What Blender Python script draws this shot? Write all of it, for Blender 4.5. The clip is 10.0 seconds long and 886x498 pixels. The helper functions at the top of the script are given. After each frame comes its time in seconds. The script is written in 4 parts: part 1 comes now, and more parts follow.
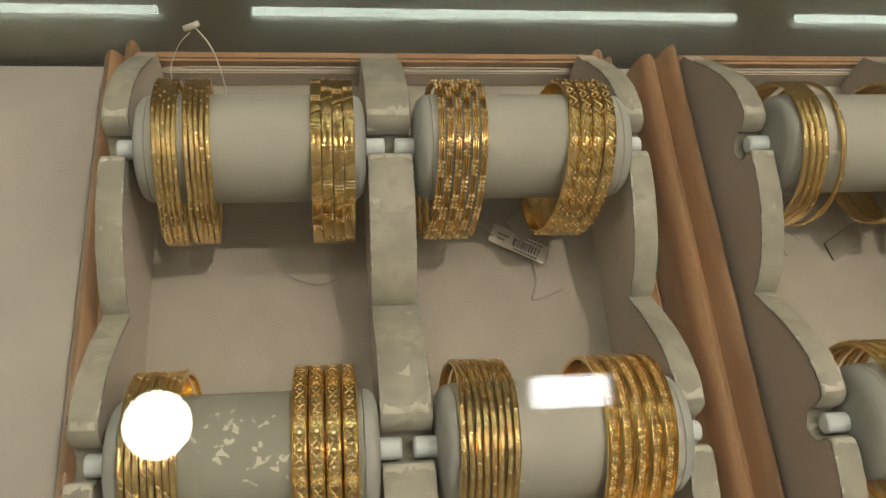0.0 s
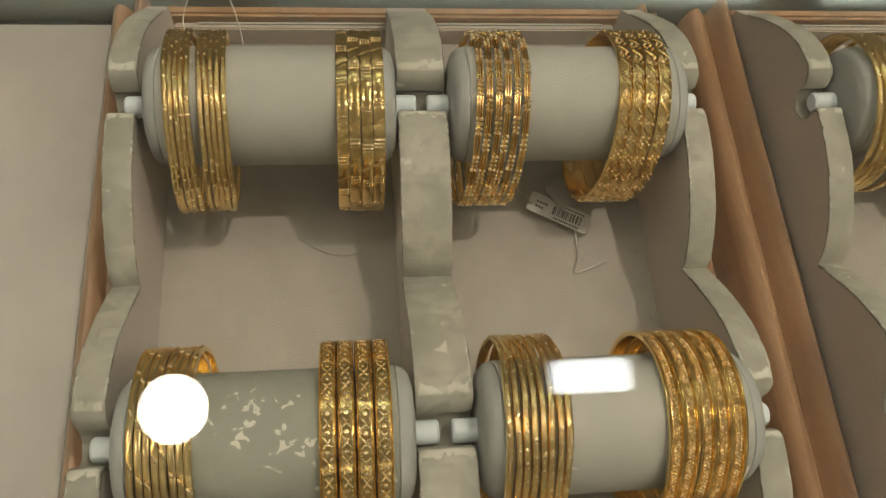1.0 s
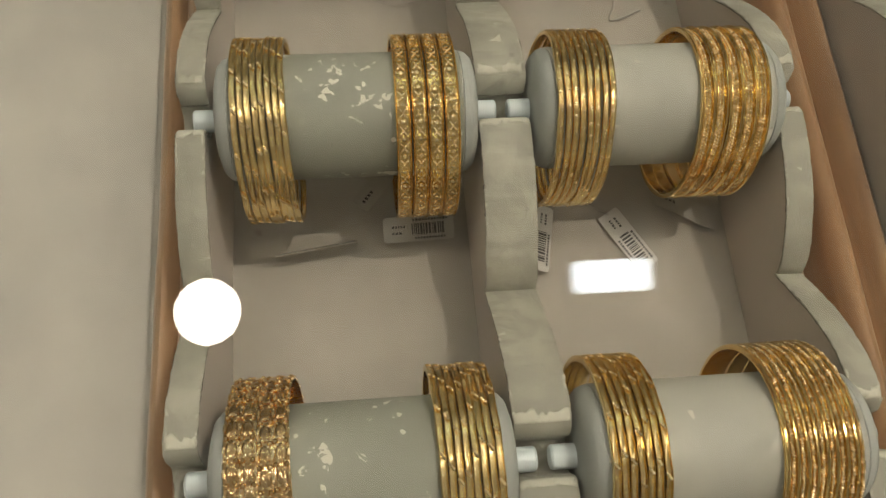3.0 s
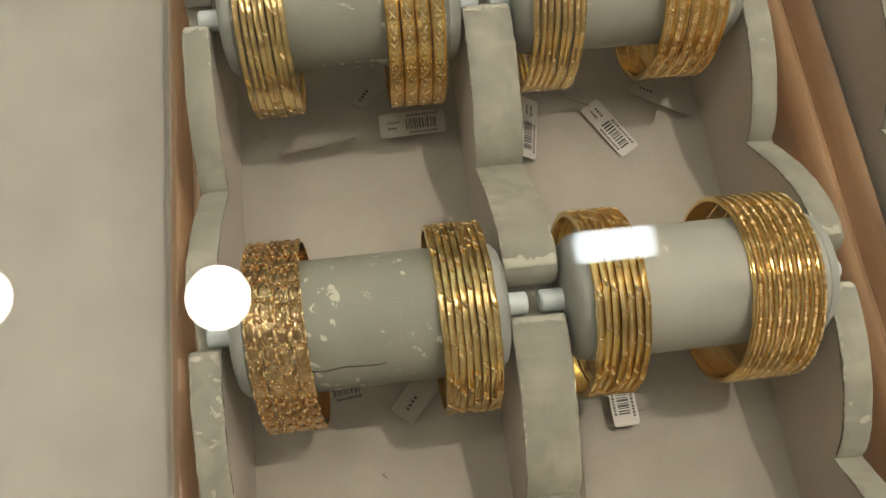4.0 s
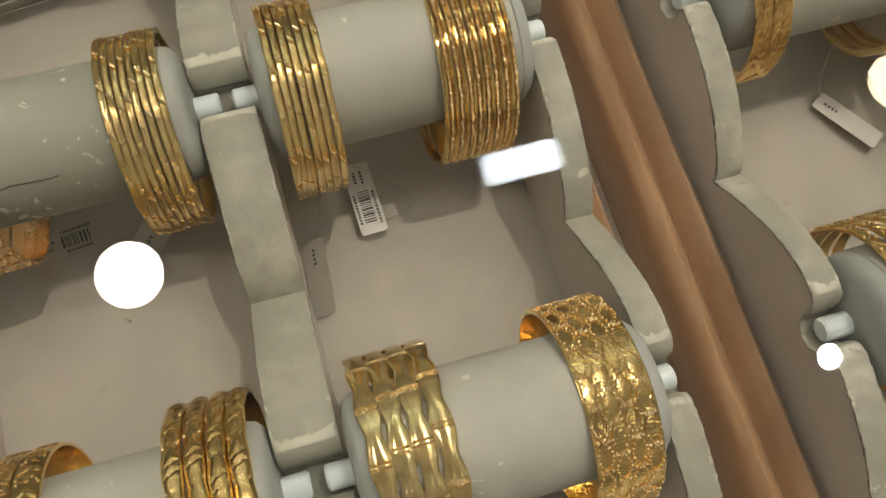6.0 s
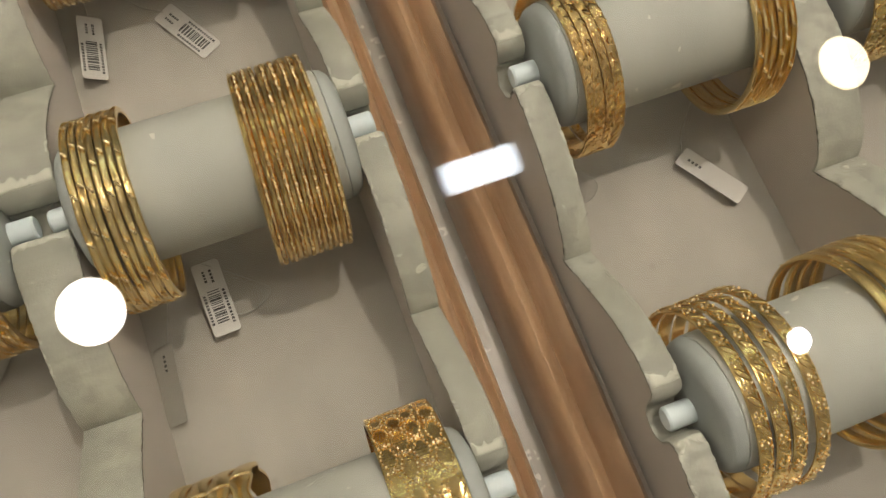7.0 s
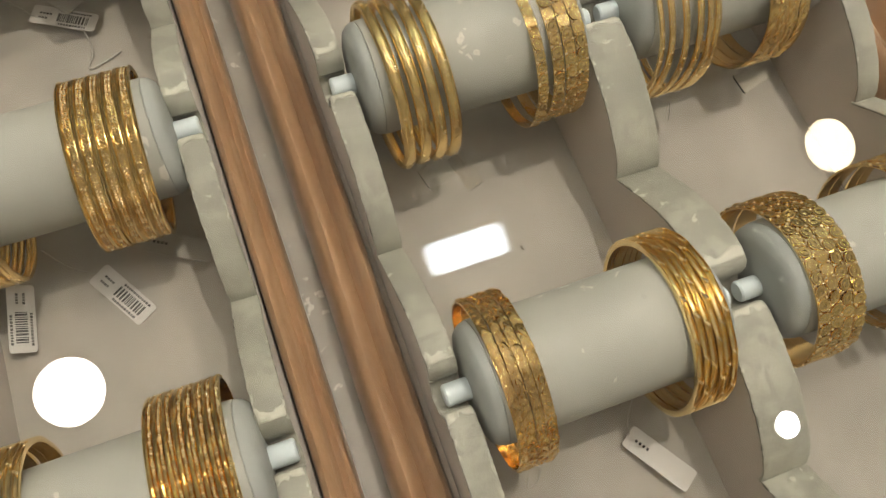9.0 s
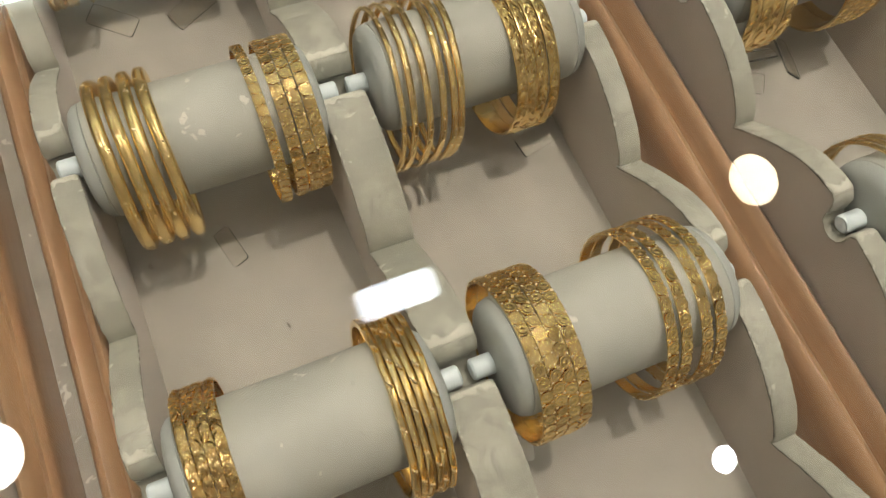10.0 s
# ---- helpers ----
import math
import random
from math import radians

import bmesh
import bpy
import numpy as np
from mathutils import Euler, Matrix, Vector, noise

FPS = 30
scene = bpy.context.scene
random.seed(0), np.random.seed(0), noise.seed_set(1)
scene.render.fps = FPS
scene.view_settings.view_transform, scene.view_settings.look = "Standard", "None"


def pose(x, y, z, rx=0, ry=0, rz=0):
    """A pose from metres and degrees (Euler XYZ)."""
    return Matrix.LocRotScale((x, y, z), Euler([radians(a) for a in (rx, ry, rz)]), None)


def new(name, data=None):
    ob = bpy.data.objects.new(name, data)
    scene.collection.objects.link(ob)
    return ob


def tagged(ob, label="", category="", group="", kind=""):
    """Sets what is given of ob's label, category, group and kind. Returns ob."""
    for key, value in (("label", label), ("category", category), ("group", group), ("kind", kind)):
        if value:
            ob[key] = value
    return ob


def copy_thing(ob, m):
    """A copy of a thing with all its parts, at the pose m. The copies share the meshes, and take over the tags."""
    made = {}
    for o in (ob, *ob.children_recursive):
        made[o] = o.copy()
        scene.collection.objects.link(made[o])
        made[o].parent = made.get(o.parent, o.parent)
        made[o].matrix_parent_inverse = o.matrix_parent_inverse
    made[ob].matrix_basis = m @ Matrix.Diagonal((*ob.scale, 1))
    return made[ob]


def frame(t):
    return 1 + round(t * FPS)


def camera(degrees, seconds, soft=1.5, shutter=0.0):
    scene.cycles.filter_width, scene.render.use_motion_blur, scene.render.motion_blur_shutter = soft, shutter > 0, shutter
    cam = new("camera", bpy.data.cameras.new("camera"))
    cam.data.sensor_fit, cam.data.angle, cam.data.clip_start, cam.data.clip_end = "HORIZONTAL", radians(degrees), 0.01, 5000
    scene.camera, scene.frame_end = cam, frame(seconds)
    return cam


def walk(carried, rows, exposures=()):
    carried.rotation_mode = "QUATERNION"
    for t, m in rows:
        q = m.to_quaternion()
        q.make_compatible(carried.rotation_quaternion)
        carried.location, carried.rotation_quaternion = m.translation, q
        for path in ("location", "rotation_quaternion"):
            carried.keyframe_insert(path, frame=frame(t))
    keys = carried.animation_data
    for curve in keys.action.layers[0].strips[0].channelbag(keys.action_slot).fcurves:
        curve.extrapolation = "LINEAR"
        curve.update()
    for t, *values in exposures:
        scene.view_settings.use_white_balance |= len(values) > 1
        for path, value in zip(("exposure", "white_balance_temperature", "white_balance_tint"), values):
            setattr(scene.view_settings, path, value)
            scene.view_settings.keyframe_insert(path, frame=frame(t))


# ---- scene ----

cam = camera(57.0, 10.0, soft=1.2)
PATH = [
    (0, -0.0211, -0.05369, 0.32333, 25.12, -6.389, -4.587),
    (0.5, -0.02387, -0.03748, 0.30951, 24.813, -5.921, -4.249),
    (1, -0.02586, -0.04838, 0.29586, 24.105, -5.498, -4.195),
    (1.5, -0.02852, -0.06292, 0.29058, 22.422, -5.039, -3.959),
    (2, -0.02969, -0.08234, 0.29015, 21.602, -4.541, -3.833),
    (2.5, -0.03914, -0.11188, 0.29151, 21.229, -4.071, -4.216),
    (2.7, -0.04311, -0.12202, 0.29156, 20.547, -4.085, -4.307),
    (3.8, -0.04788, -0.17477, 0.29816, 20.008, -3.041, -6.69),
    (4, -0.04695, -0.18341, 0.29875, 20.073, -2.649, -7.137),
    (4.5, -0.04894, -0.20383, 0.29304, 19.985, -2.441, -8.304),
    (5, -0.04405, -0.22347, 0.28595, 19.351, -2.511, -9.302),
    (5.5, -0.01461, -0.23582, 0.28016, 18.066, -2.747, -12.202),
    (6, 0.01925, -0.24397, 0.27675, 17.779, -3.195, -16.508),
    (6.2, 0.0329, -0.24191, 0.27865, 17.547, -3.279, -17.8),
    (7.3, 0.07882, -0.21608, 0.28337, 17.853, -3.032, -21.106),
    (7.5, 0.08115, -0.2061, 0.28514, 17.874, -3.298, -21.187),
    (8, 0.08699, -0.18586, 0.28807, 18.127, -3.218, -20.912),
    (8.5, 0.09656, -0.16577, 0.29501, 19.06, -3.351, -20.224),
    (9, 0.12022, -0.15298, 0.30305, 20.476, -3.505, -20.16),
    (9.5, 0.15638, -0.1514, 0.30504, 22.242, -4.185, -20.439),
    (10, 0.19898, -0.16658, 0.3063, 23.382, -5.004, -22.832),
]
walk(cam, [(t, pose(x, y, z, rx, ry, rz)) for t, x, y, z, rx, ry, rz in PATH],
     exposures=[(0.0, -0.09, 7200, 12.8), (2.5, -0.06, 6900, 12.0), (4.5, 0.09, 6850, 12.0), (6.0, 0.13, 6750, 12.5), (7.5, 0.22, 6650, 13.0), (10.0, 0.28, 6600, 13.0)])

# ---- light: the shop's own ceiling lamps, seen again in the counter glass ----
GLASS_Z, GLASS_TILT = 0.1185, 6.6     # the pane slopes up towards the back
CEIL_Z = 1.638
world = bpy.data.worlds.new("shop_world")
world.use_nodes = True
world.node_tree.nodes["Background"].inputs[0].default_value = (0.9, 0.95, 1.0, 1)
world.node_tree.nodes["Background"].inputs[1].default_value = 0.02
scene.world = world

PANEL_WATTS, DOWNLIGHT_WATTS, WARM_WATTS, SPOT_WATTS = 7.1, 0.7, 0.3, 0.35
DOWNLIGHT_POWER = 13.0
PANEL_POWER = 24.0
WARM_POWER = 7.5
SPOT_POWER = 40.0
TUBE_POWER = 8.0

# ---- plan, in metres; floor of the trays is z = 0 ----
DECK_Z = -0.013
ROW = 0.1155            # from one roller to the next
ROW_Y = [0.1165, 0.0, -0.1155, -0.231]
AXIS_Z = 0.05
ROLLER_R = 0.0205
TRAY_X = [0.002, 0.2525, 0.5046]
ROLLER_X = 0.0515
BACK_Y, FRONT_Y = 0.187, -0.300


# ---- node helpers ----
def material(name):
    mat = bpy.data.materials.new(name)
    mat.use_nodes = True
    nt = mat.node_tree
    bsdf = nt.nodes["Principled BSDF"]
    return mat, nt, bsdf


def coords(nt, scale=(1, 1, 1), kind="Object"):
    tc = nt.nodes.new("ShaderNodeTexCoord")
    mp = nt.nodes.new("ShaderNodeMapping")
    mp.inputs["Scale"].default_value = scale
    nt.links.new(tc.outputs[kind], mp.inputs["Vector"])
    return mp.outputs["Vector"]


def noise_tex(nt, vec, scale, detail=4.0, rough=0.55, distortion=0.0):
    n = nt.nodes.new("ShaderNodeTexNoise")
    n.inputs["Scale"].default_value = scale
    n.inputs["Detail"].default_value = detail
    n.inputs["Roughness"].default_value = rough
    n.inputs["Distortion"].default_value = distortion
    nt.links.new(vec, n.inputs["Vector"])
    return n.outputs["Fac"]


def ramp(nt, fac, stops):
    r = nt.nodes.new("ShaderNodeValToRGB")
    while len(r.color_ramp.elements) < len(stops):
        r.color_ramp.elements.new(0.5)
    for e, (p, c) in zip(r.color_ramp.elements, stops):
        e.position = p
        e.color = (*c, 1) if len(c) == 3 else c
    nt.links.new(fac, r.inputs["Fac"])
    return r.outputs["Color"]


def mix(nt, fac, a, b, mode="MIX"):
    m = nt.nodes.new("ShaderNodeMix")
    m.data_type, m.blend_type = "RGBA", mode
    for sock, v in ((0, fac), (6, a), (7, b)):
        if isinstance(v, (int, float)):
            m.inputs[sock].default_value = v
        elif isinstance(v, tuple):
            m.inputs[sock].default_value = (*v, 1)
        else:
            nt.links.new(v, m.inputs[sock])
    return m.outputs[2]


def bump(nt, bsdf, height, strength, distance):
    b = nt.nodes.new("ShaderNodeBump")
    b.inputs["Strength"].default_value = strength
    b.inputs["Distance"].default_value = distance
    nt.links.new(height, b.inputs["Height"])
    nt.links.new(b.outputs["Normal"], bsdf.inputs["Normal"])


def leatherette(name, base, dark, chip, chip_from, chip_scale=190.0, rough=0.42, mottle=0.5, lumps=0.25):
    """Old pale vinyl: grain, grime, scuffs, and spots where the skin has flaked off."""
    mat, nt, bsdf = material(name)
    info = nt.nodes.new("ShaderNodeObjectInfo")
    off = nt.nodes.new("ShaderNodeVectorMath")
    off.operation = "ADD"
    nt.links.new(coords(nt), off.inputs[0])
    nt.links.new(info.outputs["Random"], off.inputs[1])
    v = off.outputs[0]
    grime = noise_tex(nt, v, 38, 5, 0.6)
    col = mix(nt, ramp(nt, grime, [(0.35, (0, 0, 0)), (0.7, (1, 1, 1))]), dark, base)
    patch = noise_tex(nt, v, 150, 4, 0.65, 0.6)
    col = mix(nt, ramp(nt, patch, [(0.40, (mottle,) * 3), (0.56, (0, 0, 0))]), col, dark)
    col = mix(nt, ramp(nt, noise_tex(nt, v, 95, 5, 0.7, 0.8), [(0.60, (0, 0, 0)), (0.72, (mottle * 0.6,) * 3)]), col, chip)
    speck = noise_tex(nt, v, 420, 2, 0.5)
    col = mix(nt, ramp(nt, speck, [(0.71, (0, 0, 0)), (0.75, (0.45,) * 3)]), col, tuple(c * 0.45 for c in dark))
    chips = noise_tex(nt, v, chip_scale, 4.0, 0.55, 0.2)
    gate = noise_tex(nt, v, 36, 2, 0.5)
    both = nt.nodes.new("ShaderNodeMath")
    both.operation = "MULTIPLY_ADD"
    nt.links.new(gate, both.inputs[0])
    both.inputs[1].default_value = 0.55
    nt.links.new(chips, both.inputs[2])
    mask = ramp(nt, both.outputs[0], [(chip_from, (0, 0, 0)), (chip_from + 0.014, (1, 1, 1))])
    col = mix(nt, mask, col, chip)
    nt.links.new(col, bsdf.inputs["Base Color"])
    r = ramp(nt, noise_tex(nt, v, 90, 4), [(0.3, (rough - 0.08,) * 3), (0.7, (rough + 0.12,) * 3)])
    nt.links.new(r, bsdf.inputs["Roughness"])
    h = mix(nt, 0.45, noise_tex(nt, v, 900, 3, 0.6), patch)
    h = mix(nt, 0.35, h, mask)
    bump(nt, bsdf, h, lumps, 0.0006)
    bsdf.inputs["Specular IOR Level"].default_value = 0.35
    return mat


def suede(name, base, dark, rough=0.92, spots=True):
    mat, nt, bsdf = material(name)
    v = coords(nt)
    a = noise_tex(nt, v, 22, 6, 0.68, 0.4)
    col = mix(nt, ramp(nt, a, [(0.34, (0, 0, 0)), (0.66, (1, 1, 1))]), dark, base)
    smear = noise_tex(nt, coords(nt, (1, 0.22, 1)), 55, 5, 0.65, 0.5)
    col = mix(nt, ramp(nt, smear, [(0.48, (0, 0, 0)), (0.70, (0.55, 0.55, 0.55))]), col, dark)
    fib = noise_tex(nt, coords(nt, (1, 0.45, 1)), 420, 4, 0.65)
    col = mix(nt, ramp(nt, fib, [(0.25, (0.22, 0.22, 0.22)), (0.75, (0, 0, 0))]), col, dark)
    if spots:
        s = noise_tex(nt, v, 130, 1, 0.3)
        col = mix(nt, ramp(nt, s, [(0.76, (0, 0, 0)), (0.8, (0.5, 0.5, 0.5))]), col, (0.2, 0.17, 0.13))
    nt.links.new(col, bsdf.inputs["Base Color"])
    bsdf.inputs["Roughness"].default_value = rough
    bsdf.inputs["Sheen Weight"].default_value = 0.15
    bump(nt, bsdf, fib, 0.2, 0.0006)
    return mat


def gold(name, colour, dark, rough, facet=0.32, cell=2400.0, drawn=0.75):
    """High-carat gold with a fine tool-cut surface: patches of tiny flat facets that each turn their own way."""
    mat, nt, bsdf = material(name)
    v = coords(nt)
    n = noise_tex(nt, v, 260, 3, 0.6)
    col = mix(nt, ramp(nt, n, [(0.35, (0, 0, 0)), (0.62, (1, 1, 1))]), dark, colour)
    nt.links.new(col, bsdf.inputs["Base Color"])
    bsdf.inputs["Metallic"].default_value = 1.0
    r = ramp(nt, noise_tex(nt, v, 500, 3), [(0.3, (rough * 0.75,) * 3), (0.7, (rough * 1.25,) * 3)])
    nt.links.new(r, bsdf.inputs["Roughness"])
    vor = nt.nodes.new("ShaderNodeTexVoronoi")
    vor.inputs["Scale"].default_value = cell
    nt.links.new(v, vor.inputs["Vector"])
    mid = nt.nodes.new("ShaderNodeVectorMath")
    mid.operation = "SUBTRACT"
    nt.links.new(vor.outputs["Color"], mid.inputs[0])
    mid.inputs[1].default_value = (0.5, 0.5, 0.5)
    cut = ramp(nt, noise_tex(nt, v, 170, 2, 0.5), [(0.42, (0.12 * facet,) * 3), (0.56, (facet,) * 3)])
    scl = nt.nodes.new("ShaderNodeVectorMath")
    scl.operation = "MULTIPLY"
    nt.links.new(mid.outputs[0], scl.inputs[0])
    nt.links.new(cut, scl.inputs[1])
    geo = nt.nodes.new("ShaderNodeNewGeometry")
    add = nt.nodes.new("ShaderNodeVectorMath")
    add.operation = "ADD"
    nt.links.new(geo.outputs["Normal"], add.inputs[0])
    nt.links.new(scl.outputs[0], add.inputs[1])
    nrm = nt.nodes.new("ShaderNodeVectorMath")
    nrm.operation = "NORMALIZE"
    nt.links.new(add.outputs[0], nrm.inputs[0])
    nt.links.new(nrm.outputs[0], bsdf.inputs["Normal"])
    # drawn round the hoop, so that highlights stretch along it
    tan = nt.nodes.new("ShaderNodeTangent")
    tan.direction_type, tan.axis = "RADIAL", "X"
    nt.links.new(tan.outputs[0], bsdf.inputs["Tangent"])
    bsdf.inputs["Anisotropic"].default_value = drawn
    return mat


def plain(name, colour, rough=0.5, **more):
    mat, nt, bsdf = material(name)
    v = coords(nt)
    n = noise_tex(nt, v, more.get("scale", 60), 5, 0.6)
    dark = tuple(c * more.get("fade", 0.86) for c in colour)
    nt.links.new(mix(nt, n, dark, colour), bsdf.inputs["Base Color"])
    bsdf.inputs["Roughness"].default_value = rough
    bsdf.inputs["Metallic"].default_value = more.get("metal", 0.0)
    if more.get("relief"):
        bump(nt, bsdf, noise_tex(nt, v, more.get("relief_scale", 300), 4), 0.3, more["relief"])
    return mat


def lacquered_wood(name, base, dark):
    """Moulding under a coppery lacquer, with fine grain along its length."""
    mat, nt, bsdf = material(name)
    g = noise_tex(nt, coords(nt, (1, 0.06, 1)), 420, 5, 0.6, 0.4)
    big = noise_tex(nt, coords(nt, (1, 0.3, 1)), 30, 4, 0.6)
    col = mix(nt, ramp(nt, g, [(0.3, (0, 0, 0)), (0.75, (1, 1, 1))]), dark, base)
    col = mix(nt, ramp(nt, big, [(0.4, (0.35, 0.35, 0.35)), (0.7, (0, 0, 0))]), col, dark)
    nick = noise_tex(nt, coords(nt), 240, 2, 0.5)
    col = mix(nt, ramp(nt, nick, [(0.74, (0, 0, 0)), (0.77, (0.6, 0.6, 0.6))]), col, (0.10, 0.05, 0.03))
    nt.links.new(col, bsdf.inputs["Base Color"])
    bsdf.inputs["Roughness"].default_value = 0.42
    bsdf.inputs["Metallic"].default_value = 0.05
    bsdf.inputs["Coat Weight"].default_value = 0.8
    bsdf.inputs["Coat Roughness"].default_value = 0.30
    bump(nt, bsdf, g, 0.12, 0.0004)
    return mat


def glowing(name, colour, power):
    mat, nt, bsdf = material(name)
    bsdf.inputs["Base Color"].default_value = (0.8, 0.8, 0.8, 1)
    bsdf.inputs["Emission Color"].default_value = (*colour, 1)
    bsdf.inputs["Emission Strength"].default_value = power
    return mat


def panel_glow(name, colour, power):
    """A light panel that is dimmer towards its edges."""
    mat = glowing(name, colour, power)
    nt = mat.node_tree
    sep = nt.nodes.new("ShaderNodeSeparateXYZ")
    nt.links.new(coords(nt), sep.inputs[0])
    level = None
    for axis, inner, outer in (("X", 0.058, 0.102), ("Y", 0.022, 0.038)):
        ab = nt.nodes.new("ShaderNodeMath")
        ab.operation = "ABSOLUTE"
        nt.links.new(sep.outputs[axis], ab.inputs[0])
        mr = nt.nodes.new("ShaderNodeMapRange")
        mr.interpolation_type = "SMOOTHSTEP"
        mr.inputs["From Min"].default_value = inner
        mr.inputs["From Max"].default_value = outer
        mr.inputs["To Min"].default_value = power if level is None else 1.0
        mr.inputs["To Max"].default_value = 0.3 if level is None else 0.1
        nt.links.new(ab.outputs[0], mr.inputs["Value"])
        if level is not None:
            mul = nt.nodes.new("ShaderNodeMath")
            mul.operation = "MULTIPLY"
            nt.links.new(level, mul.inputs[0])
            nt.links.new(mr.outputs[0], mul.inputs[1])
            level = mul.outputs[0]
        else:
            level = mr.outputs[0]
    nt.links.new(level, nt.nodes["Principled BSDF"].inputs["Emission Strength"])
    return mat


def clear(name, ior=1.45, rough=0.0, tint=(1, 1, 1)):
    mat, nt, bsdf = material(name)
    bsdf.inputs["Base Color"].default_value = (*tint, 1)
    bsdf.inputs["Transmission Weight"].default_value = 1.0
    bsdf.inputs["Roughness"].default_value = rough
    bsdf.inputs["IOR"].default_value = ior
    return mat


M_ROLLER = leatherette("roller_vinyl", (0.375, 0.372, 0.32), (0.32, 0.317, 0.272), (0.52, 0.505, 0.43), 0.985, 210, 0.58, 0.35, 0.2)
M_CAP = leatherette("cap_vinyl", (0.345, 0.362, 0.335), (0.30, 0.315, 0.29), (0.46, 0.46, 0.41), 1.02, 210, 0.5, 0.25, 0.12)
M_ROLLER_WORN = leatherette("roller_vinyl_flaked", (0.272, 0.276, 0.228), (0.226, 0.229, 0.188), (0.55, 0.535, 0.455), 0.915, 290, 0.58, 0.4, 0.25)
M_STRIP = leatherette("strip_vinyl", (0.40, 0.39, 0.322), (0.25, 0.243, 0.198), (0.48, 0.47, 0.39), 0.995, 260, 0.6, 0.85, 0.7)
M_FLAKE = leatherette("bare_backing", (0.55, 0.54, 0.455), (0.42, 0.41, 0.34), (0.36, 0.35, 0.28), 0.9, 300, 0.7, 0.5, 0.5)
M_FLOOR = suede("tray_suede", (0.41, 0.38, 0.325), (0.318, 0.294, 0.25))
M_SIDE = suede("divider_suede", (0.47, 0.41, 0.345), (0.385, 0.335, 0.28), spots=False)
M_RAIL = lacquered_wood("copper_lacquer", (0.475, 0.295, 0.158), (0.30, 0.177, 0.094))
M_DECK = suede("deck_cloth", (0.50, 0.475, 0.415), (0.40, 0.38, 0.335), 0.5, spots=False)
M_SCUFFED = leatherette("scuffed_laminate", (0.42, 0.385, 0.325), (0.31, 0.28, 0.235), (0.60, 0.57, 0.50), 0.955, 230, 0.34, 0.5, 0.35)
M_SEAM = plain("glue_seam", (0.10, 0.085, 0.065), 0.8, scale=300, fade=0.5)
M_PIN = plain("white_nylon", (0.63, 0.70, 0.71), 0.4)
M_GOLD = gold("gold_yellow", (1.0, 0.74, 0.33), (0.97, 0.66, 0.24), 0.12, 0.09, 1100.0)
M_GOLD_DEEP = gold("gold_rosy", (1.0, 0.73, 0.41), (0.93, 0.58, 0.25), 0.12, 0.16, 1100.0)
M_GOLD_PALE = gold("gold_pale", (1.0, 0.79, 0.41), (0.98, 0.73, 0.32), 0.16, 0.02, 1400.0)
M_GOLD_SMOOTH = gold("gold_polished", (1.0, 0.76, 0.36), (0.97, 0.69, 0.28), 0.16, 0.015, 1800.0)
M_GOLD_FLAKE = gold("gold_flakes", (1.0, 0.72, 0.32), (0.92, 0.56, 0.19), 0.12, 0.16, 900.0)
M_GOLD_SATIN = gold("gold_satin", (1.0, 0.75, 0.33), (0.97, 0.68, 0.26), 0.19, 0.015, 1800.0)
# grains and cuts in paler gold, so their glint is partly in the colour
M_GOLD_CUT_GLINT = gold("gold_cut_glint", (1.0, 0.83, 0.52), (1.0, 0.77, 0.41), 0.26, 0.55, 1300.0, 0.0)
# greyer card: its colour also holds the shade on tags under the rollers
M_CARD_DULL_SHADED = plain("tag_card_dull_shaded", (0.38, 0.36, 0.31), 0.5, scale=200)
M_CARD = plain("tag_card", (0.60, 0.58, 0.53), 0.45, scale=200)
M_INK = plain("tag_ink", (0.05, 0.045, 0.04), 0.6)
M_THREAD = plain("tag_thread", (0.42, 0.40, 0.35), 0.5)
M_CLEAR = clear("tag_plastic", 1.5, 0.03, (0.93, 0.93, 0.90))
M_GLASS = clear("counter_glass", 1.5, 0.0, (0.985, 1.0, 0.99))
M_BACK = plain("back_panel_laminate", (0.24, 0.235, 0.19), 0.35, scale=8, fade=0.8)
M_GAP_SHADE = plain("gap_shade", (0.03, 0.03, 0.025), 0.8)
M_CEIL = plain("ceiling_paint", (0.88, 0.87, 0.84), 0.85, scale=3, fade=0.94)
M_WALL = plain("shop_wall_paint", (0.80, 0.76, 0.70), 0.8, scale=2, fade=0.85)
M_GROUND = plain("shop_floor_tile", (0.68, 0.65, 0.61), 0.3, scale=3, fade=0.8)
M_TRIM = plain("lamp_trim", (0.75, 0.75, 0.73), 0.4)
M_LINE = plain("acrylic_edge", (0.42, 0.41, 0.36), 0.4)
M_BIT = plain("dust_fluff", (0.20, 0.17, 0.13), 0.9)
M_LAMP = glowing("downlight_glow", (1.0, 0.93, 0.82), DOWNLIGHT_POWER)
M_PANEL = panel_glow("panel_glow", (0.80, 0.91, 1.0), PANEL_POWER)
M_ADDED_LAMP = glowing("added_lamp_glow", (1.0, 0.92, 0.80), 9.0)
M_WARM = glowing("warm_glow", (1.0, 0.84, 0.55), WARM_POWER)
M_SPOT = glowing("spot_glow", (0.92, 0.96, 1.0), SPOT_POWER)
M_TUBE = glowing("tube_glow", (0.80, 1.0, 0.92), TUBE_POWER)


# ---- mesh helpers ----
def mesh_of(name, bm, mat, smooth=False, angle=None):
    me = bpy.data.meshes.new(name)
    bmesh.ops.recalc_face_normals(bm, faces=bm.faces[:])
    for f in bm.faces:
        f.smooth = smooth
    bm.to_mesh(me)
    bm.free()
    me.materials.append(mat)
    if smooth and angle:
        me.set_sharp_from_angle(angle=radians(angle))
    return me


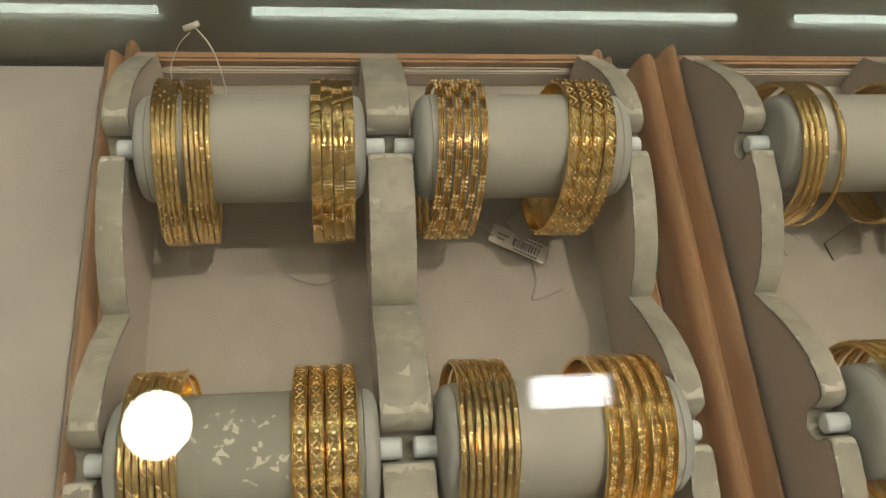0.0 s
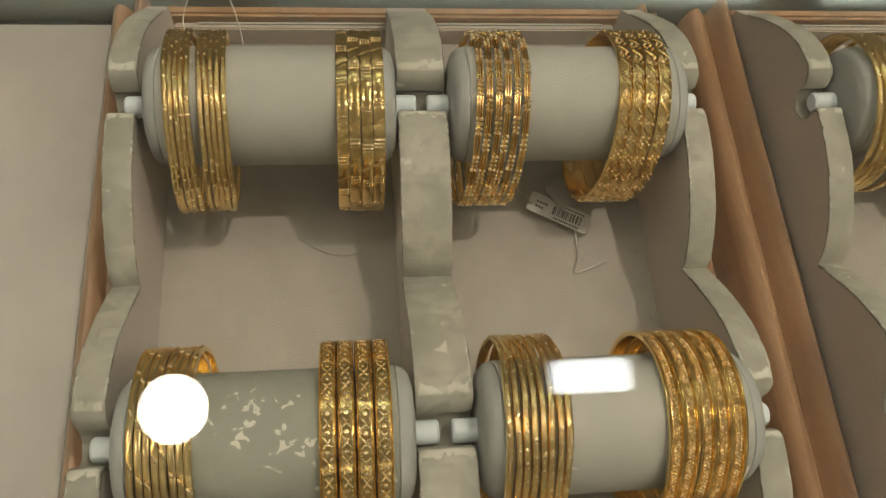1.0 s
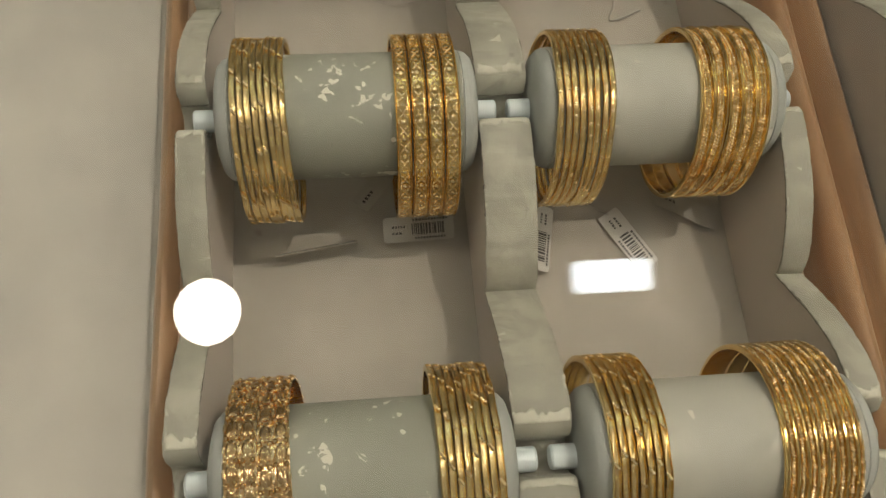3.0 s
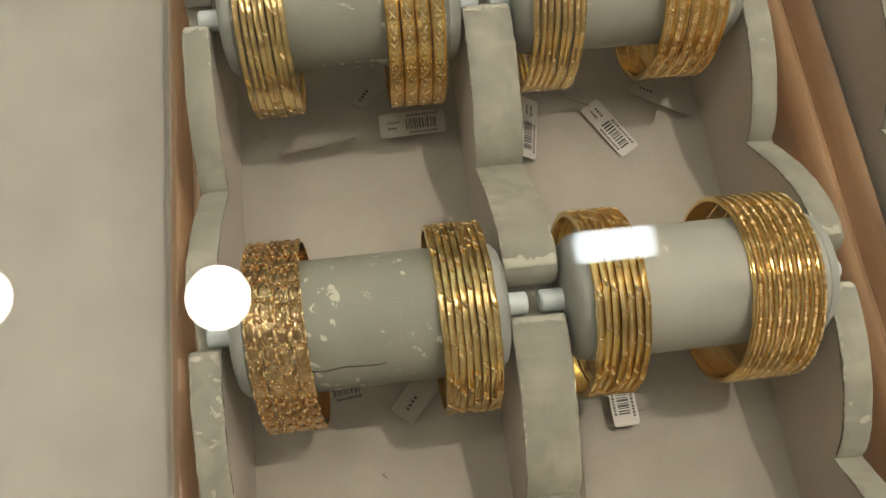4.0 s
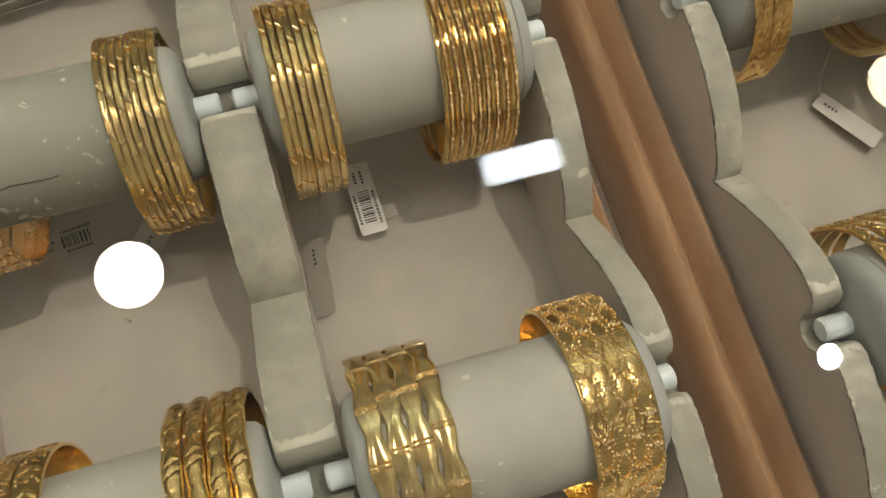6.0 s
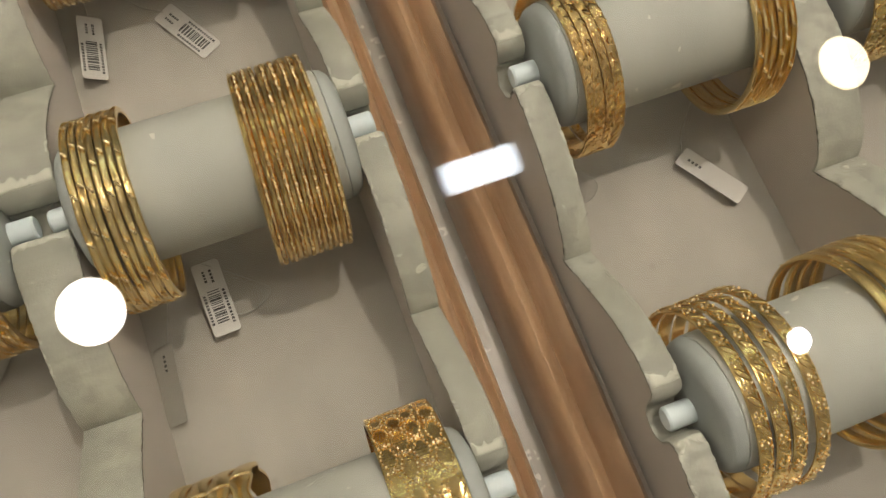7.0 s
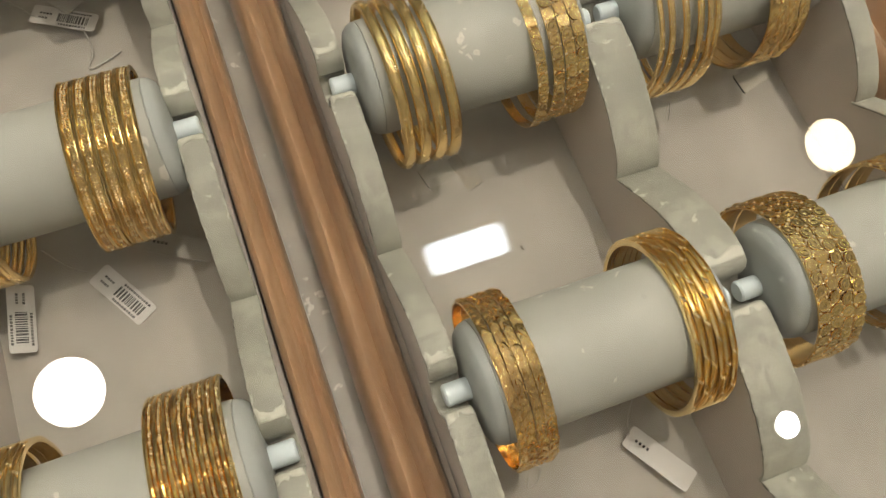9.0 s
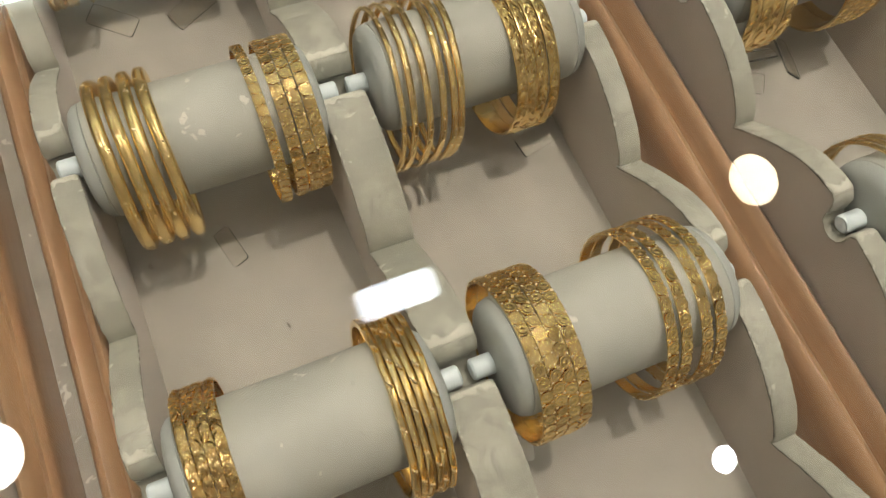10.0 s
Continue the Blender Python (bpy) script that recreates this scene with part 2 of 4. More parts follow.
def part(name, bm, mat, parent, label="", smooth=False, angle=None):
    ob = new(name, mesh_of(name, bm, mat, smooth, angle))
    ob.parent = parent
    if label:
        tagged(ob, label)
    return ob


def thing(name, label, category, group="", kind="", at=None):
    ob = new(name)
    ob.empty_display_size = 0.02
    if at is not None:
        ob.matrix_basis = at
    return tagged(ob, label, category, group, kind)


def box(x0, x1, y0, y1, z0, z1, bevel=0.0, bm=None):
    bm = bm or bmesh.new()
    r = bmesh.ops.create_cube(bm, size=1)
    m = Matrix.Translation(((x0 + x1) / 2, (y0 + y1) / 2, (z0 + z1) / 2)) @ Matrix.Diagonal((x1 - x0, y1 - y0, z1 - z0, 1))
    bmesh.ops.transform(bm, matrix=m, verts=r["verts"])
    if bevel:
        edges = list({e for v in r["verts"] for e in v.link_edges})
        bmesh.ops.bevel(bm, geom=edges, offset=bevel, segments=2, affect="EDGES")
    return bm


def solid(name, bm, mat, label, category, kind="structure", smooth=False):
    return tagged(new(name, mesh_of(name, bm, mat, smooth)), label, category, "", kind)


def lathe_x(profile, n=48):
    """Turn (x, radius) pairs about the x axis."""
    bm = bmesh.new()
    rings = []
    for x, r in profile:
        if r < 1e-6:
            rings.append([bm.verts.new((x, 0, 0))])
        else:
            rings.append([bm.verts.new((x, r * math.cos(2 * math.pi * i / n), r * math.sin(2 * math.pi * i / n))) for i in range(n)])
    for a, b in zip(rings, rings[1:]):
        for i in range(n):
            j = (i + 1) % n
            if len(a) == 1:
                bm.faces.new((a[0], b[i], b[j]))
            elif len(b) == 1:
                bm.faces.new((a[i], a[j], b[0]))
            else:
                bm.faces.new((a[i], a[j], b[j], b[i]))
    return bm


def tube(points, r, n=6, bm=None):
    """A round cord along points."""
    bm = bm or bmesh.new()
    pts = [Vector(p) for p in points]
    rings = []
    for i, p in enumerate(pts):
        d = (pts[min(i + 1, len(pts) - 1)] - pts[max(i - 1, 0)]).normalized()
        u = d.orthogonal().normalized() if i == 0 else (u - d * u.dot(d)).normalized()
        w = d.cross(u)
        rings.append([bm.verts.new(p + r * (math.cos(2 * math.pi * k / n) * u + math.sin(2 * math.pi * k / n) * w)) for k in range(n)])
    for a, b in zip(rings, rings[1:]):
        for k in range(n):
            bm.faces.new((a[k], a[(k + 1) % n], b[(k + 1) % n], b[k]))
    bm.faces.new(rings[0])
    bm.faces.new(rings[-1][::-1])
    return bm


def curve_points(ctrl, n=24):
    """A smooth line through control points."""
    c = [Vector(p) for p in ctrl]
    c = [2 * c[0] - c[1]] + c + [2 * c[-1] - c[-2]]
    out = []
    for i in range(1, len(c) - 2):
        for k in range(n):
            t = k / n
            a, b, d, e = c[i - 1], c[i], c[i + 1], c[i + 2]
            out.append(0.5 * (2 * b + (d - a) * t + (2 * a - 5 * b + 4 * d - e) * t * t + (3 * b - a - 3 * d + e) * t ** 3))
    out.append(c[-2])
    return out


# ---- the shop round the counter ----
def build_shop():
    t = 0.05
    x0, x1, y0, y1 = -2.7, 3.3, -2.2, 2.8
    solid("floor", box(x0, x1, y0, y1, -1.0, -0.95), M_GROUND, "pale polished shop floor", "floor")
    solid("ceiling", box(x0, x1, y0, y1, CEIL_Z, CEIL_Z + t), M_CEIL, "off-white painted shop ceiling", "ceiling")
    solid("wall_north", box(x0, x1, y1, y1 + t, -0.95, CEIL_Z), M_WALL, "cream painted shop wall", "wall")
    solid("wall_south", box(x0, x1, y0 - t, y0, -0.95, CEIL_Z), M_WALL, "cream painted shop wall", "wall")
    solid("wall_west", box(x0 - t, x0, y0, y1, -0.95, CEIL_Z), M_WALL, "cream painted shop wall", "wall")
    solid("wall_east", box(x1, x1 + t, y0, y1, -0.95, CEIL_Z), M_WALL, "cream painted shop wall", "wall")


def disc(r, z0, z1, n=40):
    bm = lathe_x([(z0, 0), (z0, r), (z1, r), (z1, 0)], n)
    bmesh.ops.rotate(bm, verts=bm.verts[:], matrix=Matrix.Rotation(-math.pi / 2, 3, "Y"))
    return bm


def ring(r0, r1, z0, z1, n=40):
    bm = lathe_x([(z0, r0), (z0, r1), (z1, r1), (z1, r0), (z0, r0)], n)
    bmesh.ops.rotate(bm, verts=bm.verts[:], matrix=Matrix.Rotation(-math.pi / 2, 3, "Y"))
    return bm


LAMP_Z = 1.626


def area_lamp(parent, colour, watts, size, size_y=None):
    """The light that a ceiling lamp sends down, just under its diffuser."""
    data = bpy.data.lights.new("lamp_light", "AREA")
    data.shape = "RECTANGLE" if size_y else "DISK"
    data.size, data.energy, data.color = size, watts, colour
    if size_y:
        data.size_y = size_y
    ob = new("lamp_light", data)
    ob.parent = parent
    ob.matrix_basis = pose(0, 0, -0.003)
    return ob


def downlight(x, y, r, mat, label, colour, watts):
    lamp = thing("downlight", label, "ceiling lamp", "ceiling lamps", at=pose(x, y, LAMP_Z))
    part("trim_ring", ring(r, r * 1.16, -0.002, CEIL_Z - LAMP_Z), M_TRIM, lamp, "white trim ring")
    part("diffuser", disc(r, 0.0, 0.006), mat, lamp, "glowing diffuser")
    area_lamp(lamp, colour, watts, r * 1.9)
    return lamp


def build_lamps():
    downlight(-0.375, 0.004, 0.069, M_LAMP, "round white ceiling downlight, switched on", (1.0, 0.93, 0.82), DOWNLIGHT_WATTS)
    downlight(-0.850, 0.052, 0.068, M_LAMP, "round white ceiling downlight, switched on", (1.0, 0.93, 0.82), DOWNLIGHT_WATTS)
    downlight(1.380, -0.002, 0.065, M_WARM, "round warm white ceiling downlight, switched on; those over the aisles are added", (1.0, 0.86, 0.62), WARM_WATTS)
    downlight(1.032, -0.562, 0.030, M_SPOT, "small bright cool white ceiling spotlight", (0.95, 0.97, 1.0), SPOT_WATTS)
    # lamps added unseen over the aisles, for fill light and glints on gold
    for x, y in ((-1.5, -1.25), (-0.75, -1.25), (0.0, -1.25), (0.75, -1.25), (1.5, -1.25), (2.3, -1.25), (-0.4, -1.85), (1.1, -1.85),
                 (-1.7, -0.3), (-1.7, 0.6), (2.35, -0.3), (2.35, 0.6), (-1.1, 1.5), (-0.1, 1.5), (0.9, 1.5), (1.9, 1.5), (0.4, 2.2)):
        lamp = thing("downlight", "round warm white ceiling downlight, switched on; those over the aisles are added", "ceiling lamp", "aisle lamps", at=pose(x, y, LAMP_Z))
        part("trim_ring", ring(0.05, 0.06, -0.002, CEIL_Z - LAMP_Z), M_TRIM, lamp, "white trim ring")
        part("diffuser", disc(0.05, 0.0, 0.006), M_ADDED_LAMP, lamp, "glowing diffuser")
    panel = thing("ceiling_panel", "rectangular cool white ceiling light panel, switched on", "ceiling lamp", "ceiling lamps", at=pose(0.476, 0.030, LAMP_Z))
    frame_bm = bmesh.new()
    for x0, x1, y0, y1 in ((-0.112, 0.112, 0.037, 0.045), (-0.112, 0.112, -0.045, -0.037), (-0.112, -0.104, -0.037, 0.037), (0.104, 0.112, -0.037, 0.037)):
        box(x0, x1, y0, y1, -0.002, CEIL_Z - LAMP_Z, 0, frame_bm)
    part("frame", frame_bm, M_TRIM, panel, "white frame")
    part("diffuser", box(-0.104, 0.104, -0.037, 0.037, 0.0, 0.006), M_PANEL, panel, "glowing diffuser")
    area_lamp(panel, (1.0, 0.92, 0.80), PANEL_WATTS, 0.024, 0.016)
    for x0, x1 in ((-1.53, -0.390), (-0.185, 0.961), (1.119, 2.26)):
        lamp = thing("tube_light", "long greenish white ceiling tube light", "ceiling lamp", "ceiling tubes", at=pose((x0 + x1) / 2, 0.901, LAMP_Z))
        h = (x1 - x0) / 2
        part("tube", lathe_x([(-h, 0), (-h, 0.0095), (h, 0.0095), (h, 0)], 16), M_TUBE, lamp, "glowing tube")
        part("batten", box(-h, h, -0.03, 0.03, 0.0115, CEIL_Z - LAMP_Z), M_TRIM, lamp)


def build_counter():
    c = thing("display_counter", "glass-topped jewellery counter with a grey cloth deck", "counter")
    part("deck", box(-0.75, 1.35, -0.62, 0.203, DECK_Z - 0.02, DECK_Z), M_DECK, c, "pale grey cloth-covered deck")
    part("cloth_fold", box(-0.1395, -0.1285, -0.61, 0.200, DECK_Z, DECK_Z + 0.0005, 0.0002), M_DECK, c, "folded edge of the grey cloth")
    for x0, x1 in ((0.1183, 0.1272), (0.3688, 0.3792)):
        part("gap_strip", box(x0, x1, -0.40, 0.196, DECK_Z, DECK_Z + 0.0008, 0.0003), M_SCUFFED, c, "scuffed grey laminate strip between the trays")
    # near-black fill: the gap's shade is put into its colour
    part("deck_gap_shade", box(-0.75, 1.35, 0.203, 0.2085, DECK_Z - 0.02, DECK_Z - 0.004), M_GAP_SHADE, c, "near-black strip for the shade in the gap behind the deck")
    part("back_panel", box(-0.75, 1.35, 0.2085, 0.226, DECK_Z - 0.02, 0.136), M_BACK, c, "grey-green laminate back panel")
    part("front_panel", box(-0.75, 1.35, -0.64, -0.62, -0.95, 0.036), M_BACK, c)
    for x0, x1 in ((-0.77, -0.75), (1.35, 1.37)):
        bm = box(x0, x1, -0.64, 0.226, -0.95, 0.036)
        for v in bm.verts:
            if v.co.z > 0 and v.co.y > 0:
                v.co.z = 0.136
        part("side_panel", bm, M_BACK, c)
    part("carcass", box(-0.75, 1.35, -0.62, 0.226, -0.95, DECK_Z - 0.0205), M_BACK, c)
    top = part("glass_top", box(-0.775, 1.375, -0.65, 0.9, -0.0005, 0.0005), M_GLASS, c, "clear sloping glass top")
    top.matrix_basis = pose(0, 0, GLASS_Z, GLASS_TILT, 0, 0)
    top.visible_shadow = False
    part("back_cabinet", box(-0.775, 1.375, 0.2265, 0.9, -0.95, 0.136), M_BACK, c)


# ---- trays ----
def tip_z(s):
    return 0.030 + 0.0280 * math.sin(math.pi / 2 * s)


def near_z(s):
    return 0.031 + 0.0245 * max(0.0, math.cos(math.pi / 2 * s)) ** 0.6


HALF = ROW / 2


def far_arc(y, n=64):
    """Top edge from the crease behind a roller up to the rounded tip at its pin."""
    pts = [(y + HALF - (HALF - 0.0105) * k / n, tip_z(k / n)) for k in range(n + 1)]
    return pts + [(y + 0.0082, 0.0570), (y + 0.0068, 0.0545), (y + 0.0064, 0.0515)]


def near_arc(y, n=64):
    """Top edge from the pin's slot down to the next crease."""
    pts = [(y - 0.0060, 0.0508), (y - 0.0064, 0.0538)]
    return pts + [(y - 0.0078 - (HALF - 0.0078) * k / n, near_z(k / n)) for k in range(n + 1)]


def slot(y):
    return [(y + 0.0062 * math.cos(a), 0.0500 - 0.0065 * math.sin(a)) for a in [math.pi * k / 10 for k in range(11)]]


def strip(path, x0, x1, thick=0.0012, seed=0, lift=0.0):
    """A band of vinyl glued along the top edge of a divider."""
    bm = bmesh.new()
    n = len(path)
    rings = []
    for i, (y, z) in enumerate(path):
        a, b = path[max(i - 1, 0)], path[min(i + 1, n - 1)]
        ty, tz = b[0] - a[0], b[1] - a[1]
        l = math.hypot(ty, tz)
        ny, nz = (tz / l, -ty / l)
        if nz < -0.3 or (abs(nz) <= 0.3 and i == 0 and ny < 0):
            ny, nz = -ny, -nz
        if ty < 0 and nz < 0:
            ny, nz = -ny, -nz
        w0 = 0.00025 * noise.noise((y * 110, seed, 1.3)) + 0.0005 * noise.noise((y * 800, seed, 2.3))
        w1 = 0.00025 * noise.noise((y * 110, seed, 7.7)) + 0.0005 * noise.noise((y * 800, seed, 5.1))
        ring_pts = []
        for x, o in ((x0 - 0.0004 + w0, 0.00005 + lift), (x0 - 0.0004 + w0, thick * 0.6 + lift), (x0 + 0.0008 + w0, thick + lift),
                     (x1 - 0.0008 + w1, thick + lift), (x1 + 0.0004 + w1, thick * 0.6 + lift), (x1 + 0.0004 + w1, 0.00005 + lift)):
            o += 0.0003 * noise.noise((x * 300, y * 300, seed)) + 0.0002 * noise.noise((x * 900, y * 900, seed)) if o > thick * 0.5 else 0
            ring_pts.append(bm.verts.new((x, y + ny * o, z + nz * o)))
        rings.append(ring_pts)
    for a, b in zip(rings, rings[1:]):
        for k in range(6):
            bm.faces.new((a[k], a[(k + 1) % 6], b[(k + 1) % 6], b[k]))
    bm.faces.new(rings[0][::-1])
    bm.faces.new(rings[-1])
    return bm


def flake(path, x0, x1, reach, seed, n=14):
    """A ragged end where the vinyl's skin is gone and the pale backing shows. path starts at the worn end."""
    lens = [0.0]
    for (y0, z0), (y1, z1) in zip(path, path[1:]):
        lens.append(lens[-1] + math.hypot(y1 - y0, z1 - z0))

    def at(s):
        for i in range(len(lens) - 1):
            if s <= lens[i + 1]:
                f = (s - lens[i]) / (lens[i + 1] - lens[i])
                (ya, za), (yb, zb) = path[i], path[i + 1]
                l = math.hypot(yb - ya, zb - za)
                ny, nz = -(zb - za) / l, (yb - ya) / l
                if nz < 0:
                    ny, nz = -ny, -nz
                return ya + f * (yb - ya), za + f * (zb - za), ny, nz
        return (*path[-1], 0, 1)

    bm = bmesh.new()
    rows = []
    m = 7
    for i in range(n + 1):
        x = x0 + (x1 - x0) * i / n
        edge = 1 - abs(2 * i / n - 1)
        l = reach * (0.5 + 0.75 * abs(noise.noise((x * 420, seed * 3.1, 0.2))) + 0.5 * abs(noise.noise((x * 1300, seed, 4.2))) + 0.25 * (1 - edge))
        row = []
        for k in range(m + 1):
            s = 0.0012 + (l - 0.0012) * k / m
            y, z, ny, nz = at(s)
            o = (0.0015 if 0 < k < m and 0 < i < n else 0.0009)
            row.append(bm.verts.new((x, y + ny * o, z + nz * o)))
        rows.append(row)
    for a, b in zip(rows, rows[1:]):
        for k in range(m):
            bm.faces.new((a[k], a[k + 1], b[k + 1], b[k]))
    return bm


def fray(path, x0, x1, seed, n=64):
    """Crumbs of torn vinyl along both edges of a strip."""
    rnd = random.Random(seed)
    bm = bmesh.new()
    for _ in range(n):
        i = rnd.randrange(2, len(path) - 2)
        (y, z), (y2, z2) = path[i], path[i + 1]
        side = rnd.random() < 0.5
        x = (x0 + 0.0003 if side else x1 - 0.0003) + rnd.uniform(-0.0004, 0.0004)
        l, w, t = rnd.uniform(0.0006, 0.0042), rnd.uniform(0.0002, 0.0007), rnd.uniform(0.0001, 0.0003)
        a = math.atan2(z2 - z, y2 - y)
        ring_pts = []
        for k in range(7):
            f = 2 * math.pi * k / 7
            r = rnd.uniform(0.6, 1.15)
            dy, dx = l / 2 * r * math.cos(f), w * r * math.sin(f)
            ring_pts.append((x + dx, y + dy * math.cos(a), z + dy * math.sin(a) + 0.0007))
        lo = [bm.verts.new(p) for p in ring_pts]
        top = bm.verts.new((x, y, z + 0.0010 + t))
        for k in range(7):
            bm.faces.new((lo[k], lo[(k + 1) % 7], top))
    return bm


def divider_mesh(x0, x1):
    path = [(BACK_Y - 0.003, 0.022)]
    for i, y in enumerate(ROW_Y):
        arc = far_arc(y)
        if i == 0:
            arc = [p for p in arc if p[0] < BACK_Y - 0.004]
        path += arc + slot(y) + near_arc(y)[:-1]
    path += [(ROW_Y[-1] - HALF, 0.031), (FRONT_Y + 0.004, 0.030)]
    bm = bmesh.new()
    cols = [[bm.verts.new((x, y, z)) for x, z in ((x0, -0.002), (x0, z), (x1, z), (x1, -0.002))] for y, z in path]
    for a, b in zip(cols, cols[1:]):
        for k in range(3):
            bm.faces.new((a[k], a[k + 1], b[k + 1], b[k]))
    bm.faces.new(cols[0])
    bm.faces.new(cols[-1][::-1])
    return bm


BROAD_RAIL = [(0, -0.013), (0, 0.0190), (0.0008, 0.0222), (0.0024, 0.0236), (0.0044, 0.0222), (0.0060, 0.0180), (0.0068, 0.0138), (0.0077, 0.0118), (0.0087, 0.0130),
              (0.0108, 0.0160), (0.0126, 0.0166), (0.0144, 0.0154), (0.0160, 0.0122), (0.0172, 0.0080), (0.0180, 0.0020), (0.0184, -0.0050), (0.0185, -0.013)]
SLIM_RAIL = [(0, -0.013), (0, 0.0150), (0.0008, 0.0180), (0.0026, 0.0192), (0.0044, 0.0178), (0.0058, 0.0150), (0.0066, 0.0122), (0.0074, 0.0110), (0.0083, 0.0122),
             (0.0098, 0.0138), (0.0112, 0.0124), (0.0121, 0.0090), (0.0126, 0.0040), (0.0128, -0.0040), (0.0128, -0.013)]


def moulding(a0, a1, inner, side, prof):
    """The tray's side rail: two rounded beads with a groove between them."""
    bm = bmesh.new()
    n = 60
    rings = []
    for i in range(n + 1):
        y = a0 + (a1 - a0) * i / n
        row = []
        for u, z in prof:
            w = 0.00022 * noise.noise((y * 60, side, u * 90)) + 0.0005 * noise.noise((y * 9, side, 0.4))
            row.append(bm.verts.new((inner + side * (u + w), y, z + w)))
        rings.append(row)
    for a, b in zip(rings, rings[1:]):
        for k in range(len(prof) - 1):
            bm.faces.new((a[k], a[k + 1], b[k + 1], b[k]))
    bm.faces.new(rings[0])
    bm.faces.new(rings[-1][::-1])
    return bm


def build_tray(cx, left_in, middle_in):
    """left_in, middle_in: how far the left and the middle divider stand off their usual places."""
    tray = thing("display_tray", "copper-lacquered bangle tray with pale suede floor and scalloped dividers", "display tray", "bangle trays", at=pose(cx, 0, 0))
    part("base_panel", box(-0.1064, 0.1029, FRONT_Y, BACK_Y - 0.0012, DECK_Z + 0.0005, 0.0), M_FLOOR, tray, "pale taupe suede tray floor")
    part("rail", moulding(FRONT_Y, BACK_Y + 0.003, -0.1065, -1, BROAD_RAIL), M_RAIL, tray, "copper lacquered side moulding", True, 50)
    part("rail", moulding(FRONT_Y, BACK_Y + 0.003, 0.1030, 1, SLIM_RAIL), M_RAIL, tray, "copper lacquered side moulding", True, 50)
    part("rail", box(-0.1064, 0.1029, BACK_Y - 0.001, BACK_Y + 0.004, DECK_Z, 0.015, 0.0012), M_RAIL, tray, "slim copper lacquered back rail")
    part("rail", box(-0.1064, 0.1029, FRONT_Y - 0.012, FRONT_Y, DECK_Z, 0.013, 0.002), M_RAIL, tray)
    for x0, x1 in ((-0.0974 + left_in, -0.0086 + middle_in), (0.0079 + middle_in, 0.0936)):
        part("back_board", box(x0, x1, 0.1822, 0.1857, 0.0, 0.0105, 0.0006), M_SIDE, tray, "taupe suede back board")
    if left_in > 0:
        part("filler", box(-0.1064, -0.1061 + left_in, FRONT_Y + 0.001, BACK_Y - 0.002, 0.0, 0.0165), M_SIDE, tray, "taupe suede strip beside the rail")
    part("edge_line", box(-0.088, 0.088, 0.1842, 0.1850, 0.0104, 0.0114), M_LINE, tray, "thin pale edge along the back rail")
    for x0, x1 in ((-0.1060 + left_in, -0.0975 + left_in), (-0.0085 + middle_in, 0.0078 + middle_in), (0.0937, 0.1022)):
        d = part("divider", divider_mesh(x0, x1), M_SIDE, tray, "scalloped divider board covered in taupe suede")
        for i, y in enumerate(ROW_Y):
            seed = 10 * (x0 + cx) * 1000 + i
            far = far_arc(y)
            if i == 0:
                far = [p for p in far if p[0] < BACK_Y - 0.004]
            near = near_arc(y)
            part("top_strip", strip(far, x0, x1, 0.0012, seed), M_STRIP, d, "pale grey-green vinyl strip", True, 45)
            part("top_strip", strip(near, x0, x1, 0.0012, seed + 5), M_STRIP, d, "pale grey-green vinyl strip", True, 45)
            part("glue_line", strip(far[1:-1], x0 - 0.0001, x1 + 0.0001, 0.0005, seed + 8), M_SEAM, d, "dark glue seam under the strip")
            part("glue_line", strip(near[1:-1], x0 - 0.0001, x1 + 0.0001, 0.0005, seed + 9), M_SEAM, d, "dark glue seam under the strip")
            part("slot_lining", strip(slot(y), x0, x1, 0.0008, seed + 3), M_STRIP, d, "", True, 45)
            part("frayed_edge", fray(far, x0, x1, int(seed * 7) + 1), M_FLAKE, d, "torn pale edge of the strip", True)
            part("frayed_edge", fray(near, x0, x1, int(seed * 7) + 2), M_FLAKE, d, "torn pale edge of the strip", True)
            part("worn_end", flake(far[::-1][2:], x0, x1, 0.0048, seed + 1), M_FLAKE, d, "flaked pale end of the strip", True)
            part("worn_end", flake(near[1:], x0, x1, 0.0036, seed + 2), M_FLAKE, d, "flaked pale end of the strip", True)
    return tray


# ---- rollers ----
# the roller's plain tube, and the rounded cap on each of its ends
BODY_PROFILE = [(-0.0300 + 0.0060 * k, ROLLER_R) for k in range(11)]
CAP_PROFILE = [(0.0420, 0), (0.0420, 0.0105), (0.0416, 0.0150), (0.0407, 0.0180), (0.0390, 0.0197), (0.0370, 0.0203), (0.0367, 0.0201), (0.0367, 0)]


def pin_profile(x, l):
    """A nylon pin that stands out by l from the roller's end at x."""
    s = 1 if x > 0 else -1
    return [(x - s * 0.0002, 0), (x - s * 0.0002, 0.0037), (x + s * (l - 0.0007), 0.0037), (x + s * l, 0.0031), (x + s * l, 0)]


